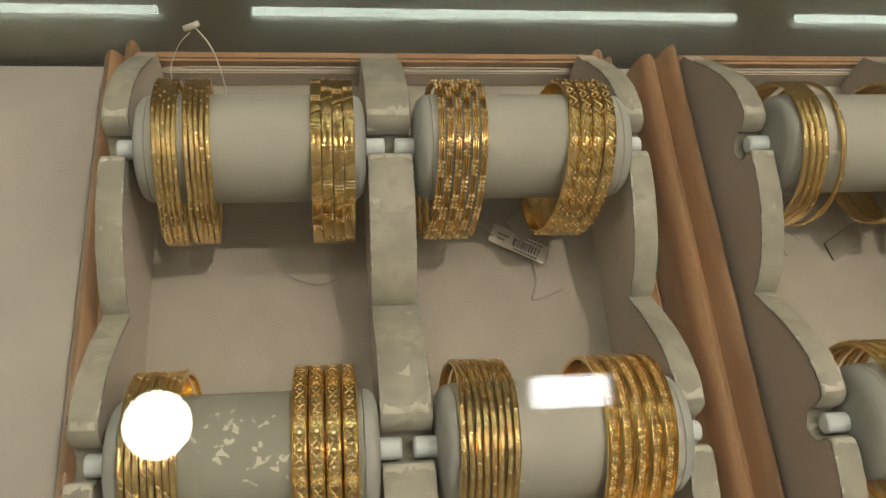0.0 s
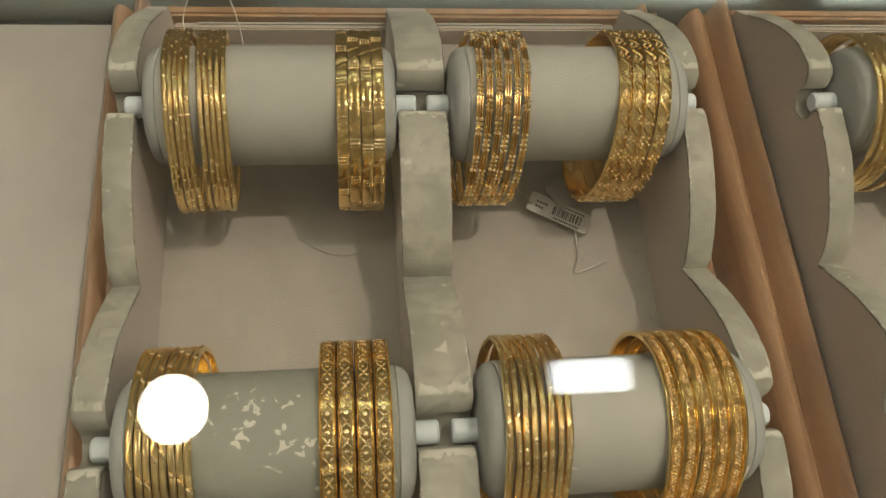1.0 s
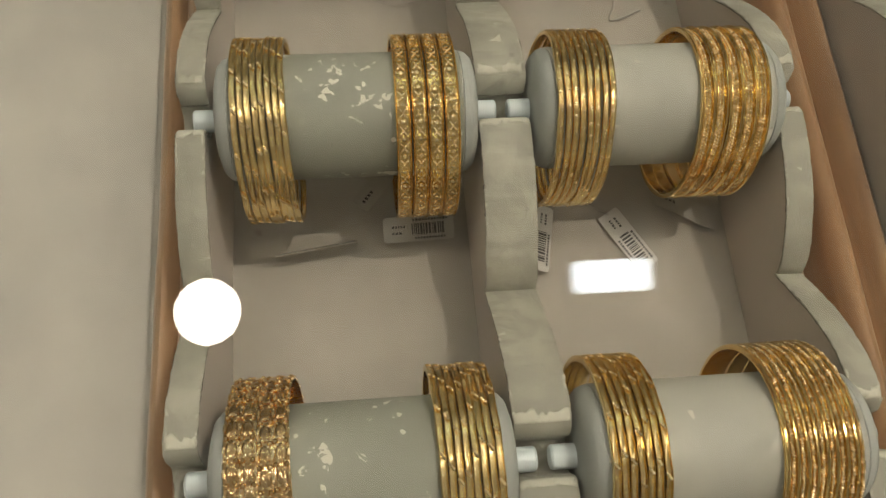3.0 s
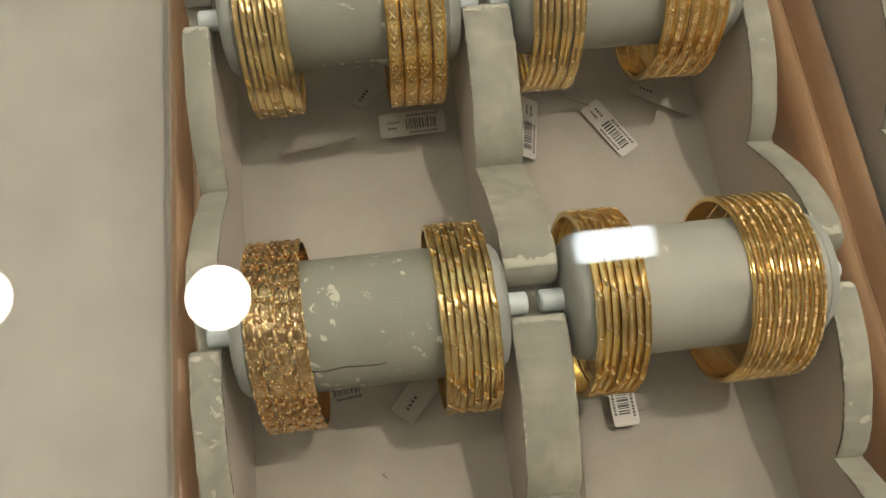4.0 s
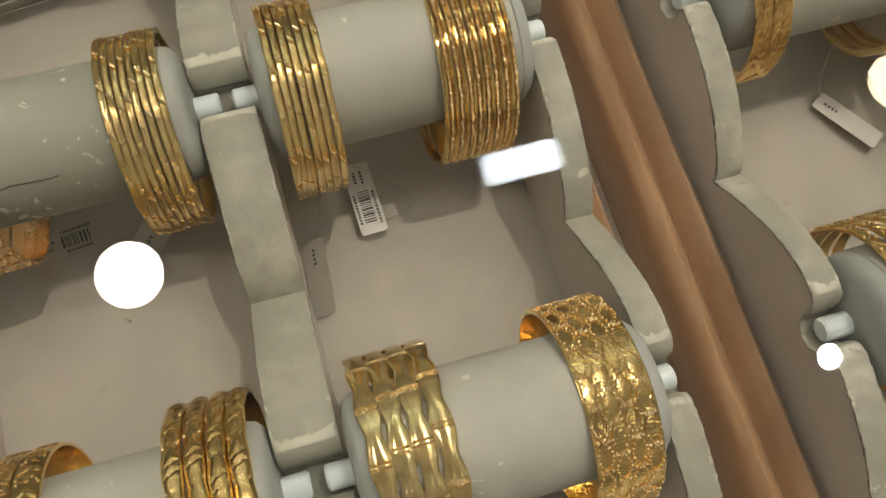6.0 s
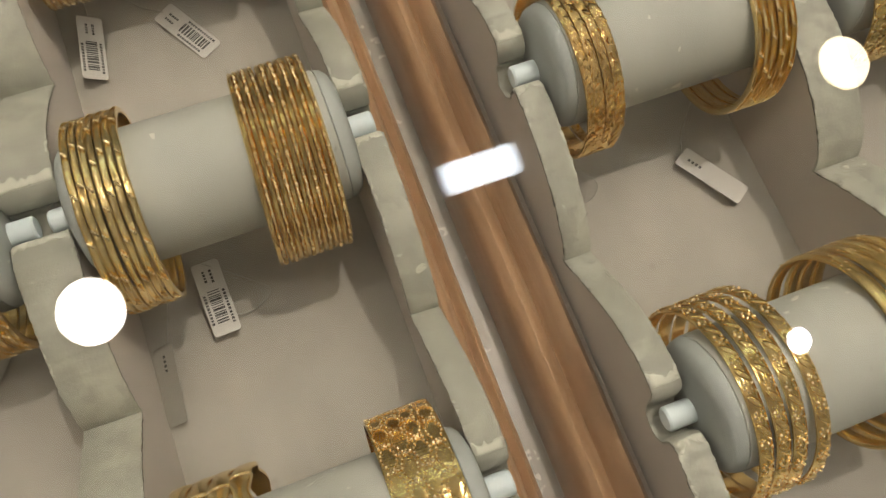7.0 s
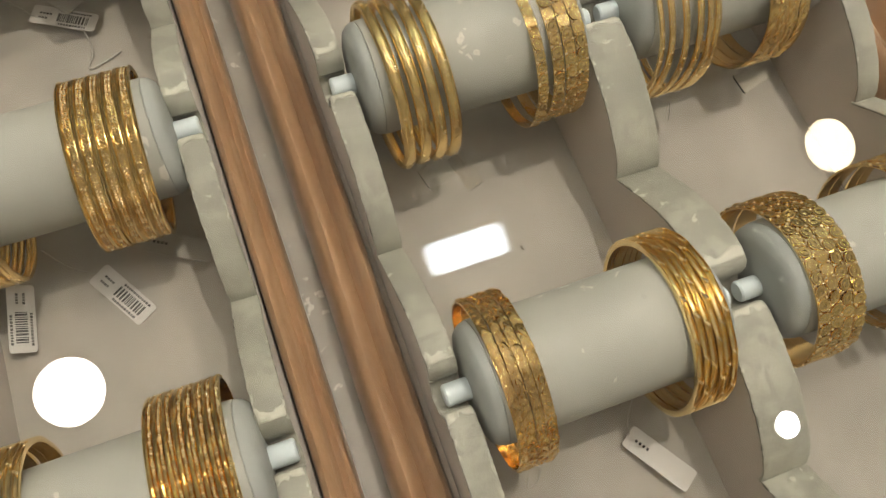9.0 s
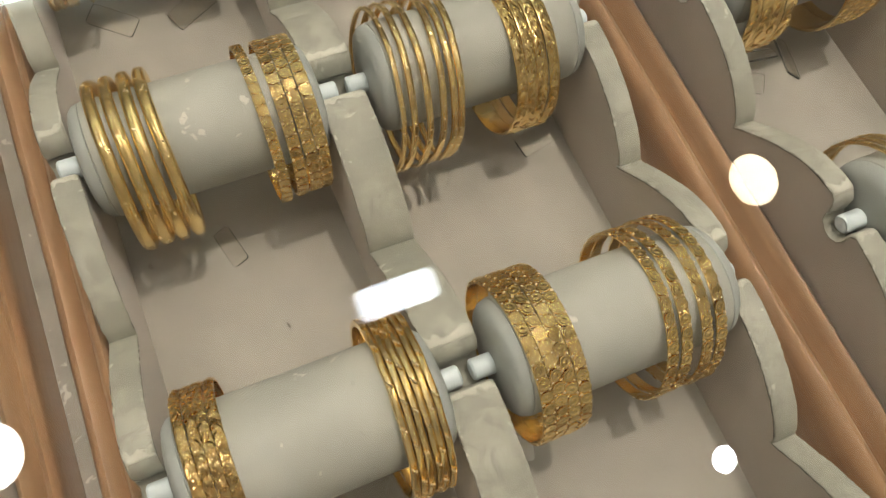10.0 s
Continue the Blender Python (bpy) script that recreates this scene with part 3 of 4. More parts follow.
def make_roller(worn):
    what = "grey vinyl display roller with many flaked spots" if worn else "grey vinyl display roller resting on its pins"
    r = thing("display_roller", what, "display roller", "bangle rollers")
    part("roller_body", lathe_x([(-0.0366, 0), (-0.0366, 0.0201), (-0.0362, ROLLER_R)] + BODY_PROFILE + [(0.0362, ROLLER_R), (0.0366, 0.0201), (0.0366, 0)], 64), M_ROLLER_WORN if worn else M_ROLLER, r, "", True, 60)
    for side in (-1, 1):
        part("end_cap", lathe_x([(side * x, rad) for x, rad in CAP_PROFILE], 64), M_CAP, r, "smooth grey-blue end cap", True, 50)
    part("axle_pin", lathe_x(pin_profile(-0.0420, 0.0083), 20), M_PIN, r, "white nylon pin", True, 40)
    part("axle_pin", lathe_x(pin_profile(0.0420, 0.0075), 20), M_PIN, r, "white nylon pin", True, 40)
    return r


def build_rollers():
    fresh, worn = make_roller(False), make_roller(True)
    first = {}
    for t, cx in enumerate(TRAY_X):
        for k, y in enumerate(ROW_Y):
            for s in (-1, 1):
                w = t == 0 and s < 0 and k in (1, 2)
                turn = (t * 97 + k * 131 + (s + 1) * 61) % 360
                m = pose(cx + s * ROLLER_X, y, AXIS_Z, 0, 0, 0 if s < 0 else 180) @ pose(0, 0, 0, turn, 0, 0)
                src = worn if w else fresh
                if src in first:
                    roller = copy_thing(src, m)
                    if w:
                        inv = m.inverted()
                        pts = [inv @ Vector((x, y + 0.0206 * math.cos(a), AXIS_Z + 0.0206 * math.sin(a))) for x, a in
                               ((-0.070, 2.535), (-0.064, 2.56), (-0.0605, 2.53), (-0.059, 2.515), (-0.054, 2.535), (-0.049, 2.545), (-0.046, 2.53))]
                        part("seam_crack", tube(pts, 0.00022, 5), M_SEAM, roller, "fine dark crack in the vinyl")
                else:
                    first[src] = True
                    src.matrix_basis = m


# ---- bangles ----
def ico(sub):
    bm = bmesh.new()
    bmesh.ops.create_icosphere(bm, subdivisions=sub, radius=1)
    bm.verts.ensure_lookup_table()
    got = ([v.co.copy() for v in bm.verts], [[v.index for v in f.verts] for f in bm.faces])
    bm.free()
    return got


ICO = {1: ico(1), 2: ico(2)}


def on_ring(s, th, r):
    return Vector((s, r * math.cos(th), r * math.sin(th)))


def blob(bm, s, th, r, rs, ra, ro, turn=0.0, fine=1):
    """A rounded grain on a ring: at s across it, angle th, radius r; half-sizes across, along and outwards."""
    out = Vector((0, math.cos(th), math.sin(th)))
    along = Vector((0, -math.sin(th), math.cos(th)))
    side = Vector((1, 0, 0))
    c, d = math.cos(turn), math.sin(turn)
    u, v = c * side + d * along, c * along - d * side
    p = s * side + r * out
    vs = [bm.verts.new(p + q.x * rs * u + q.y * ra * v + q.z * ro * out) for q in ICO[fine][0]]
    for f in ICO[fine][1]:
        bm.faces.new([vs[k] for k in f]).material_index = 1 if fine == 1 else 0


def hoop(bm, s, ri, w, h, n=160, k=8, a0=0.0, a1=2 * math.pi, wob=None):
    """A round wire bent round the roller, whole or part of the way."""
    whole = a1 - a0 > 6.28
    rings = []
    for i in range(n if whole else n + 1):
        th = a0 + (a1 - a0) * i / n
        ds, dr = wob(th) if wob else (0.0, 0.0)
        rings.append([bm.verts.new(on_ring(s + ds + w / 2 * math.cos(a), th, ri + dr + h / 2 + h / 2 * math.sin(a))) for a in [2 * math.pi * c / k for c in range(k)]])
    for i in range(len(rings) if whole else len(rings) - 1):
        a, b = rings[i], rings[(i + 1) % len(rings)]
        for c in range(k):
            bm.faces.new((a[c], a[(c + 1) % k], b[(c + 1) % k], b[c]))
    if not whole:
        bm.faces.new(rings[0])
        bm.faces.new(rings[-1][::-1])


def belt(bm, s0, s1, ri, h, n=160, fn=None, cols=10, crown=0.15, wid=None):
    """A flat band with a worked outer face; fn(th, f) gives the relief at f = -1 to 1 across."""
    rings = []
    for i in range(n):
        th = 2 * math.pi * i / n
        k = wid(th) if wid else 1.0
        low = h * max(0.2, 0.9 - crown)
        row = [on_ring(s0 * k, th, ri), on_ring(s0 * k, th, ri + low)]
        for c in range(cols + 1):
            f = -1 + 2 * c / cols
            f2 = f * 0.93
            row.append(on_ring(k * ((s0 + s1) / 2 + f2 * (s1 - s0) / 2), th, ri + h * (1 - crown * f * f) + (fn(th, f) if fn else 0.0)))
        row += [on_ring(s1 * k, th, ri + low), on_ring(s1 * k, th, ri)]
        rings.append([bm.verts.new(p) for p in row])
    m = len(rings[0])
    for i in range(n):
        a, b = rings[i], rings[(i + 1) % n]
        for c in range(m):
            bm.faces.new((a[c], a[(c + 1) % m], b[(c + 1) % m], b[c]))


def coin(bm, s, th, r, size, thick, lean, nod):
    """A small stamped disc on a ring, set a little askew, with a raised rim and a boss."""
    out = Vector((0, math.cos(th), math.sin(th)))
    along = Vector((0, -math.sin(th), math.cos(th)))
    side = Vector((1, 0, 0))
    up = (out + lean * side + nod * along).normalized()
    u = (side - side.dot(up) * up).normalized()
    v = up.cross(u)
    p = s * side + r * out
    rows = []
    for rad, z in ((1.0, -0.6), (1.0, 0.75), (0.92, 1.0), (0.80, 1.0), (0.72, 0.72), (0.34, 0.70), (0.26, 1.0)):
        rows.append([bm.verts.new(p + size * rad * (math.cos(a) * u + math.sin(a) * v) + thick * z * up)
                     for a in (2 * math.pi * k / 14 for k in range(14))])
    for a, b in zip(rows, rows[1:]):
        for k in range(14):
            bm.faces.new((a[k], a[(k + 1) % 14], b[(k + 1) % 14], b[k]))
    bm.faces.new(rows[-1])


def bangle_mesh(style, w, ri, h, seed):
    rnd = random.Random(seed)
    bm = bmesh.new()
    two = 2 * math.pi
    phase = rnd.uniform(0, 0.25)
    girth = two * (ri + h)
    if style == "wire":
        # plain round wire with rows of short bright cuts
        zones = 13

        def wob(th):
            return 0.00022 * math.sin(3 * th + phase) + 0.0001 * math.sin(8 * th), 0.00008 * math.sin(5 * th + phase)
        hoop(bm, 0, ri, w, h, 220, 10, wob=wob)
        for k in range(zones):
            for q, l in ((0.0, 0.0009), (0.30, 0.0005), (0.62, 0.0005)):
                th = two * (k + q + rnd.uniform(-0.05, 0.05)) / zones
                ds, dr = wob(th)
                blob(bm, ds + rnd.uniform(-0.12, 0.12) * w, th, ri + dr + h * 0.93, 0.00056, l * 1.15, 0.00036)
    elif style == "wave":
        # narrow channel with two bright edges and small cuts along its floor
        zones = 14
        belt(bm, -w * 0.42, w * 0.42, ri, h * 0.55, 240, lambda th, f: 0.00010 * math.sin(zones * th + phase + 2 * f), 5, -0.1)
        for q in (-1, 1):
            hoop(bm, q * w * 0.38, ri, w * 0.26, h * 1.05, 240, 7, wob=lambda th: (0.00009 * math.sin(zones * th + phase), 0.00006 * math.sin(zones * th)))
        for k in range(zones):
            th = (math.pi / 2 - phase + two * k) / zones
            for q in range(3):
                blob(bm, (0.22 * (q - 1)) * w, th + 0.022 * (q - 1), ri + h * 0.94, 0.00052, 0.00062, 0.00046, rnd.uniform(0, 3))
    elif style == "tube":
        def wob(th):
            return 0.00015 * math.sin(3 * th + phase), 0.0
        hoop(bm, 0, ri, w, h, 240, 14, wob=wob)
        for k in range(8):
            th = (math.pi * (k + 0.5) - phase) / 4
            for q in range(7):
                blob(bm, rnd.uniform(-0.30, 0.30) * w, th + rnd.uniform(-0.16, 0.16), ri + h * 0.95, 0.0004, 0.0007, 0.0003, rnd.uniform(0, 3))
    elif style == "bead":
        # thin bars that alternate with clusters of tiny beads
        n = 15
        off = seed % 2
        for k in range(2 * n):
            a0, a1 = two * k / (2 * n), two * (k + 1) / (2 * n)
            if (k + off) % 2:
                for s in (-0.32, 0.0, 0.32):
                    hoop(bm, s * w, ri + 0.0003, 0.00062, 0.00075, 8, 6, a0 - 0.01, a1 + 0.01)
            else:
                for q in range(4):
                    for s in (-0.27, 0.27):
                        blob(bm, s * w, a0 + (a1 - a0) * (q + 0.5) / 4, ri + h * 0.6, 0.00074, 0.00074, 0.00080)
        hoop(bm, 0, ri, w * 0.5, 0.0005, 120, 6)
    elif style == "fineline":
        # a plain wire beside a line of tiny cut beads
        belt(bm, -w * 0.55, w * 0.55, ri, h * 0.35, 160, None, 4)
        hoop(bm, -0.25 * w, ri, w * 0.54, h * 0.9, 200, 8)
        hoop(bm, 0.27 * w, ri, w * 0.46, h * 0.65, 160, 6)
        n = int(girth / 0.00095)
        for k in range(n):
            r = 0.00056 * rnd.uniform(0.75, 1.2)
            blob(bm, 0.25 * w + 0.00012 * math.sin(k), two * k / n, ri + h * 0.62, r, r, r)
    elif style == "chainrail":
        belt(bm, -w * 0.36, w * 0.36, ri, h * 0.45, 160, None, 4)
        hoop(bm, -w * 0.40, ri, w * 0.22, h * 1.15, 200, 8)
        hoop(bm, w * 0.40, ri, w * 0.22, h * 1.15, 200, 8)
        n = int(girth / 0.0011)
        for k in range(n):
            for q in (-1, 1):
                blob(bm, q * w * 0.105, two * (k + 0.25 * q) / n, ri + h * 0.62, 0.00058, 0.00040, 0.00050, 0.6 * q)
    elif style == "engraved":
        n = int(girth / 0.0054)
        hoop(bm, -w * 0.44, ri, w * 0.12, h * 1.25, 200, 8)
        hoop(bm, w * 0.44, ri, w * 0.12, h * 1.25, 200, 8)
        belt(bm, -w * 0.40, w * 0.40, ri, h * 0.6, 240, lambda th, f: 0.00006 * math.sin(320 * th) * math.cos(6 * f), 8, 0)
        for k in range(n):
            th = two * k / n
            st = 0.0017
            for q in range(4):
                a = math.pi / 4 + q * math.pi / 2
                blob(bm, 0.6 * st * math.cos(a), th + 0.75 * st * math.sin(a) / ri, ri + h * 0.68, 0.00105, 0.00030, 0.00030, a)
            blob(bm, 0, th, ri + h * 0.72, 0.0004, 0.0004, 0.0004)
            blob(bm, 0, th + math.pi / n, ri + h * 0.62, 0.0008, 0.0008, 0.0005)
            for q in (-1, 1):
                blob(bm, q * w * 0.27, th + math.pi / n, ri + h * 0.6, 0.00036, 0.0007, 0.0004)
    elif style == "flatcut":
        n = 15

        def cut(th, f):
            u = (th * n / two) % 1.0
            if u > 0.72:
                return -0.00010
            g = (u * 3.2 + f * 0.22) % 1.0
            return -0.00030 * (g < 0.22) * (0.15 < u < 0.55)
        belt(bm, -w / 2, w / 2, ri, h, 420, cut, 8)
        for k in range(n):
            for q in range(3):
                for s in (-0.36, -0.12, 0.12, 0.36):
                    blob(bm, s * w, two * (k + 0.77 + 0.09 * q) / n, ri + h * 0.9, 0.00044, 0.00040, 0.00034)
    elif style == "twist":
        # smooth domed band with slanting leaf cuts and little bead clusters
        belt(bm, -w * 0.46, w * 0.46, ri, h * 0.8, 200, None, 8, 0.5)
        n = int(girth / 0.0074)
        for k in range(n):
            th = two * k / n
            blob(bm, 0, th, ri + h * 0.70, w * 0.56, 0.0011, 0.0006, 0.85, 2)
            for q, s in ((-1, -0.2), (0, -0.3), (1, -0.15), (0, 0.1), (-1, 0.25), (1, 0.3)):
                blob(bm, s * w, th + two / n * 0.5 + q * 0.0011 / ri, ri + h * 0.80, 0.00052, 0.00050, 0.00046)
    elif style == "oval":
        n = int(girth / 0.0064)
        belt(bm, -w * 0.46, w * 0.46, ri, h * 0.42, 160, None, 6)
        for k in range(n):
            th = two * k / n
            blob(bm, 0, th, ri + h * 0.5, w * 0.33, 0.0027, h * 0.26, 0, 2)
            mid = th + math.pi / n
            for q in (-1, 1):
                blob(bm, q * w * 0.30, mid, ri + h * 0.6, 0.00075, 0.00075, 0.0007, 0, 2)
                blob(bm, q * w * 0.43, th, ri + h * 0.45, 0.00045, 0.0016, 0.00035)
                blob(bm, q * w * 0.16, mid - 0.45 * math.pi / n * 0.8, ri + h * 0.5, 0.0004, 0.0009, 0.0004, -0.7 * q)
                blob(bm, q * w * 0.16, mid + 0.45 * math.pi / n * 0.8, ri + h * 0.5, 0.0004, 0.0009, 0.0004, 0.7 * q)
    elif style == "braid":
        # overlapping pointed leaves laid left and right in turn
        belt(bm, -w * 0.47, w * 0.47, ri, h * 0.5, 160, None, 4)
        n = 2 * int(girth / 0.0040)
        for k in range(n):
            q = 1 if k % 2 else -1
            th = two * (k + rnd.uniform(-0.15, 0.15)) / n
            out = Vector((rnd.uniform(-0.28, 0.28) + 0.15 * q, math.cos(th), math.sin(th)))
            along = Vector((0, -math.sin(th), math.cos(th)))
            out = (out + rnd.uniform(-0.28, 0.28) * along).normalized()
            u = (along + q * 0.55 * Vector((1, 0, 0)))
            u = (u - out * u.dot(out)).normalized()
            v = out.cross(u)
            p = on_ring(q * w * 0.15, th, ri + h * rnd.uniform(0.70, 0.86))
            l, c = rnd.uniform(0.0017, 0.0024), min(0.0012, w * 0.34)
            rim = [bm.verts.new(p + l * x * u + c * y * v - 0.00025 * out) for x, y in ((1, 0), (0.35, 0.85), (-0.5, 0.75), (-1, 0), (-0.5, -0.75), (0.35, -0.85))]
            low = [bm.verts.new(r.co - 0.0004 * out) for r in rim]
            top = bm.verts.new(p + 0.00022 * out + 0.15 * l * u)
            for j in range(6):
                bm.faces.new((rim[j], rim[(j + 1) % 6], top))
                bm.faces.new((low[j], low[(j + 1) % 6], rim[(j + 1) % 6], rim[j]))
            bm.faces.new(low[::-1])
    elif style in ("coin", "disc"):
        size = w * (0.46 if style == "coin" else 0.48)
        pitch = size * 2.1 if style == "coin" else size * 2.3
        n = int(girth / pitch)
        belt(bm, -w * 0.46, w * 0.46, ri, h * 0.5, 160, None, 6, 0.0)
        for k in range(n):
            th = two * (k + 0.5 * (seed % 2)) / n
            coin(bm, 0, th, ri + h * 0.72, size * 0.97, h * 0.26, rnd.gauss(0, 0.10), rnd.gauss(0, 0.10))
            for q in (-1, 1):
                blob(bm, q * w * 0.33, th + math.pi / n, ri + h * 0.6, 0.0007, 0.0006, 0.0006, 0.5 * q)
    elif style == "hourglass":
        # waisted plates with fine ribs, set end to end between bead lines
        n = 13

        def wide(th):
            u = (th * n / two) % 1.0
            return 0.70 + 0.34 * abs(math.cos(math.pi * u)) ** 1.3

        def ribs(th, f):
            u = (th * n / two) % 1.0
            return 0.000022 * math.sin(two * u * 18) - 0.0006 * (u < 0.06 or u > 0.94)
        belt(bm, -w * 0.5, w * 0.5, ri, h * 1.15, 624, ribs, 8, 0.25, wide)
        for k in range(n):
            for q in range(2):
                for s in (-0.42, -0.28, -0.14, 0, 0.14, 0.28, 0.42):
                    blob(bm, s * w, two * (k + 0.035 * (2 * q - 1)) / n, ri + h * 0.75, 0.00046, 0.00042, 0.00045)
    elif style == "puff":
        # hollow rounded links, each with slanting bright cuts
        n = 15

        def wide(th):
            return 0.90 + 0.12 * abs(math.sin(n * th / 2))

        def cut(th, f):
            u = (th * n / two + 0.10 * f) % 1.0
            g = (u * 5) % 1.0
            return 0.0006 * abs(math.sin(math.pi * u)) ** 0.6 - 0.00035 * (g < 0.34) * (0.3 < u < 0.72) * (abs(f) < 0.8)
        belt(bm, -w * 0.5, w * 0.5, ri, h * 1.5, 540, cut, 10, 0.62, wide)
        for k in range(n):
            for q in range(9):
                blob(bm, w * rnd.uniform(-0.40, 0.40), two * (k + rnd.uniform(-0.09, 0.09)) / n, ri + h * 1.05, 0.00042, 0.00040, 0.00040)
    elif style == "lattice":
        # pointed loops edged with grains over a ribbed band
        n = int(girth / 0.0085)
        belt(bm, -w * 0.5, w * 0.5, ri, h * 0.7, 600, lambda th, f: 0.00002 * math.sin(190 * th), 8, 0.1)
        for q in (-1, 1):
            hoop(bm, 0, ri + h * 0.35, w * 0.13, h * 0.6, 260, 6, wob=lambda th, q=q: (q * w * 0.40 * math.sin(n * th / 2), 0.0))
            for k in range(n * 7):
                th = two * (k + 0.5) / (n * 7)
                blob(bm, q * w * 0.40 * math.sin(n * th / 2), th, ri + h * 0.95, 0.00040, 0.00038, 0.00036)
        for k in range(n):
            for q in range(3):
                blob(bm, w * 0.28 * (q - 1), two * k / n, ri + h * 0.85, 0.0006, 0.0006, 0.0005)
    elif style == "band":
        belt(bm, -w / 2, w / 2, ri, h * 0.8, 200, lambda th, f: 0.00012 * (abs(f) > 0.85), 10)
        n = int(girth / (w * 1.15))
        for k in range(n):
            th = two * k / n
            for q in (-1, 1):
                blob(bm, q * w * 0.17, th, ri + h * 0.8, w * 0.30, w * 0.13, h * 0.34, 0.75 * q, 2)
            blob(bm, 0, th + math.pi / n, ri + h * 0.8, w * 0.11, w * 0.11, h * 0.30, 0, 2)
            for q in range(8):
                blob(bm, w * rnd.uniform(-0.4, 0.4), th + math.pi / n * rnd.uniform(0.7, 1.3), ri + h * 0.78, 0.0004, 0.0004, 0.0003)
    return bm, True


STYLE_WORDS = {
    "wire": "slim polished gold bangle with fine diamond cuts",
    "wave": "thin wavy gold bangle with faceted cuts",
    "bead": "slim gold bangle with rows of tiny beads",
    "chainrail": "gold bangle with a bead chain between two edges",
    "twist": "twisted gold bangle with slanting ridges",
    "fineline": "slim gold bangle with one bead line",
    "puff": "rounded gold bangle with slanting bright cuts",
    "lattice": "broad gold bangle with beaded pointed loops",
    "braid": "braided gold bangle of overlapping leaf shapes",
    "engraved": "flat gold bangle with engraved stars",
    "flatcut": "flat gold bangle with diagonal faceted cuts",
    "oval": "gold bangle of linked oval beads",
    "coin": "gold bangle set with small stamped rosettes",
    "disc": "loose gold bangle with small domed discs",
    "hourglass": "wide gold bangle with waisted petal links",
    "band": "broad gold bangle band with raised leaf shapes",
    "tube": "thick smooth tubular gold bangle",
}
SEED = [100]


def bangles(tray, row, xs, style, w, mat=None, ri=0.0290, h=0.0014, yaw=0.0, lean=0.0, spread=0.8, group=""):
    """Hang a row of like bangles on a roller. xs: their places along the tray."""
    mat = mat or {"wire": M_GOLD_SMOOTH, "hourglass": M_GOLD_SMOOTH}.get(style, M_GOLD)
    if len(xs) > 3 and style in ("wire", "wave", "fineline", "bead"):
        w = max(w, min(0.0027, 0.90 * (xs[-1] - xs[0]) / (len(xs) - 1)))
    SEED[0] += 1
    rnd = random.Random(SEED[0])
    meshes = []
    styles = style if isinstance(style, tuple) else (style,)
    for v in range(max(len(styles), 2 if len(xs) > 2 else 1)):
        bm, smooth = bangle_mesh(styles[v % len(styles)], w, ri, h, SEED[0] * 7 + v)
        meshes.append(mesh_of("bangle", bm, mat, smooth, 35 if smooth else None))
        meshes[-1].materials.append(M_GOLD_CUT_GLINT)
    for i, x in enumerate(xs):
        ob = new("bangle", meshes[i % len(meshes)])
        drop = ROLLER_R - ri + 0.0002
        turn = {"bead": rnd.uniform(-1, 1), "wave": rnd.uniform(0, 26), "wire": 7.0 * i + rnd.uniform(-4, 4), "engraved": rnd.uniform(-2, 2)}.get(style, rnd.uniform(0, 360))
        y = yaw + rnd.uniform(-spread, spread)
        l = lean + rnd.uniform(-spread, spread) * 0.7
        base = pose(TRAY_X[tray] + x, ROW_Y[row], AXIS_Z + drop, 0, 0, 0)
        top = Matrix.Translation((0, 0, ri))
        ob.matrix_basis = base @ top @ pose(0, 0, 0, 0, l, y) @ top.inverted() @ pose(0, 0, 0, turn, 0, 0)
        tagged(ob, STYLE_WORDS[styles[i % len(meshes) % len(styles)]] + " on a roller", "bangle", group or "bangles on one roller")


def even(a, b, n):
    """n places between the outer edges a and b."""
    p = (b - a) / n
    return [a + p * (i + 0.5) for i in range(n)]


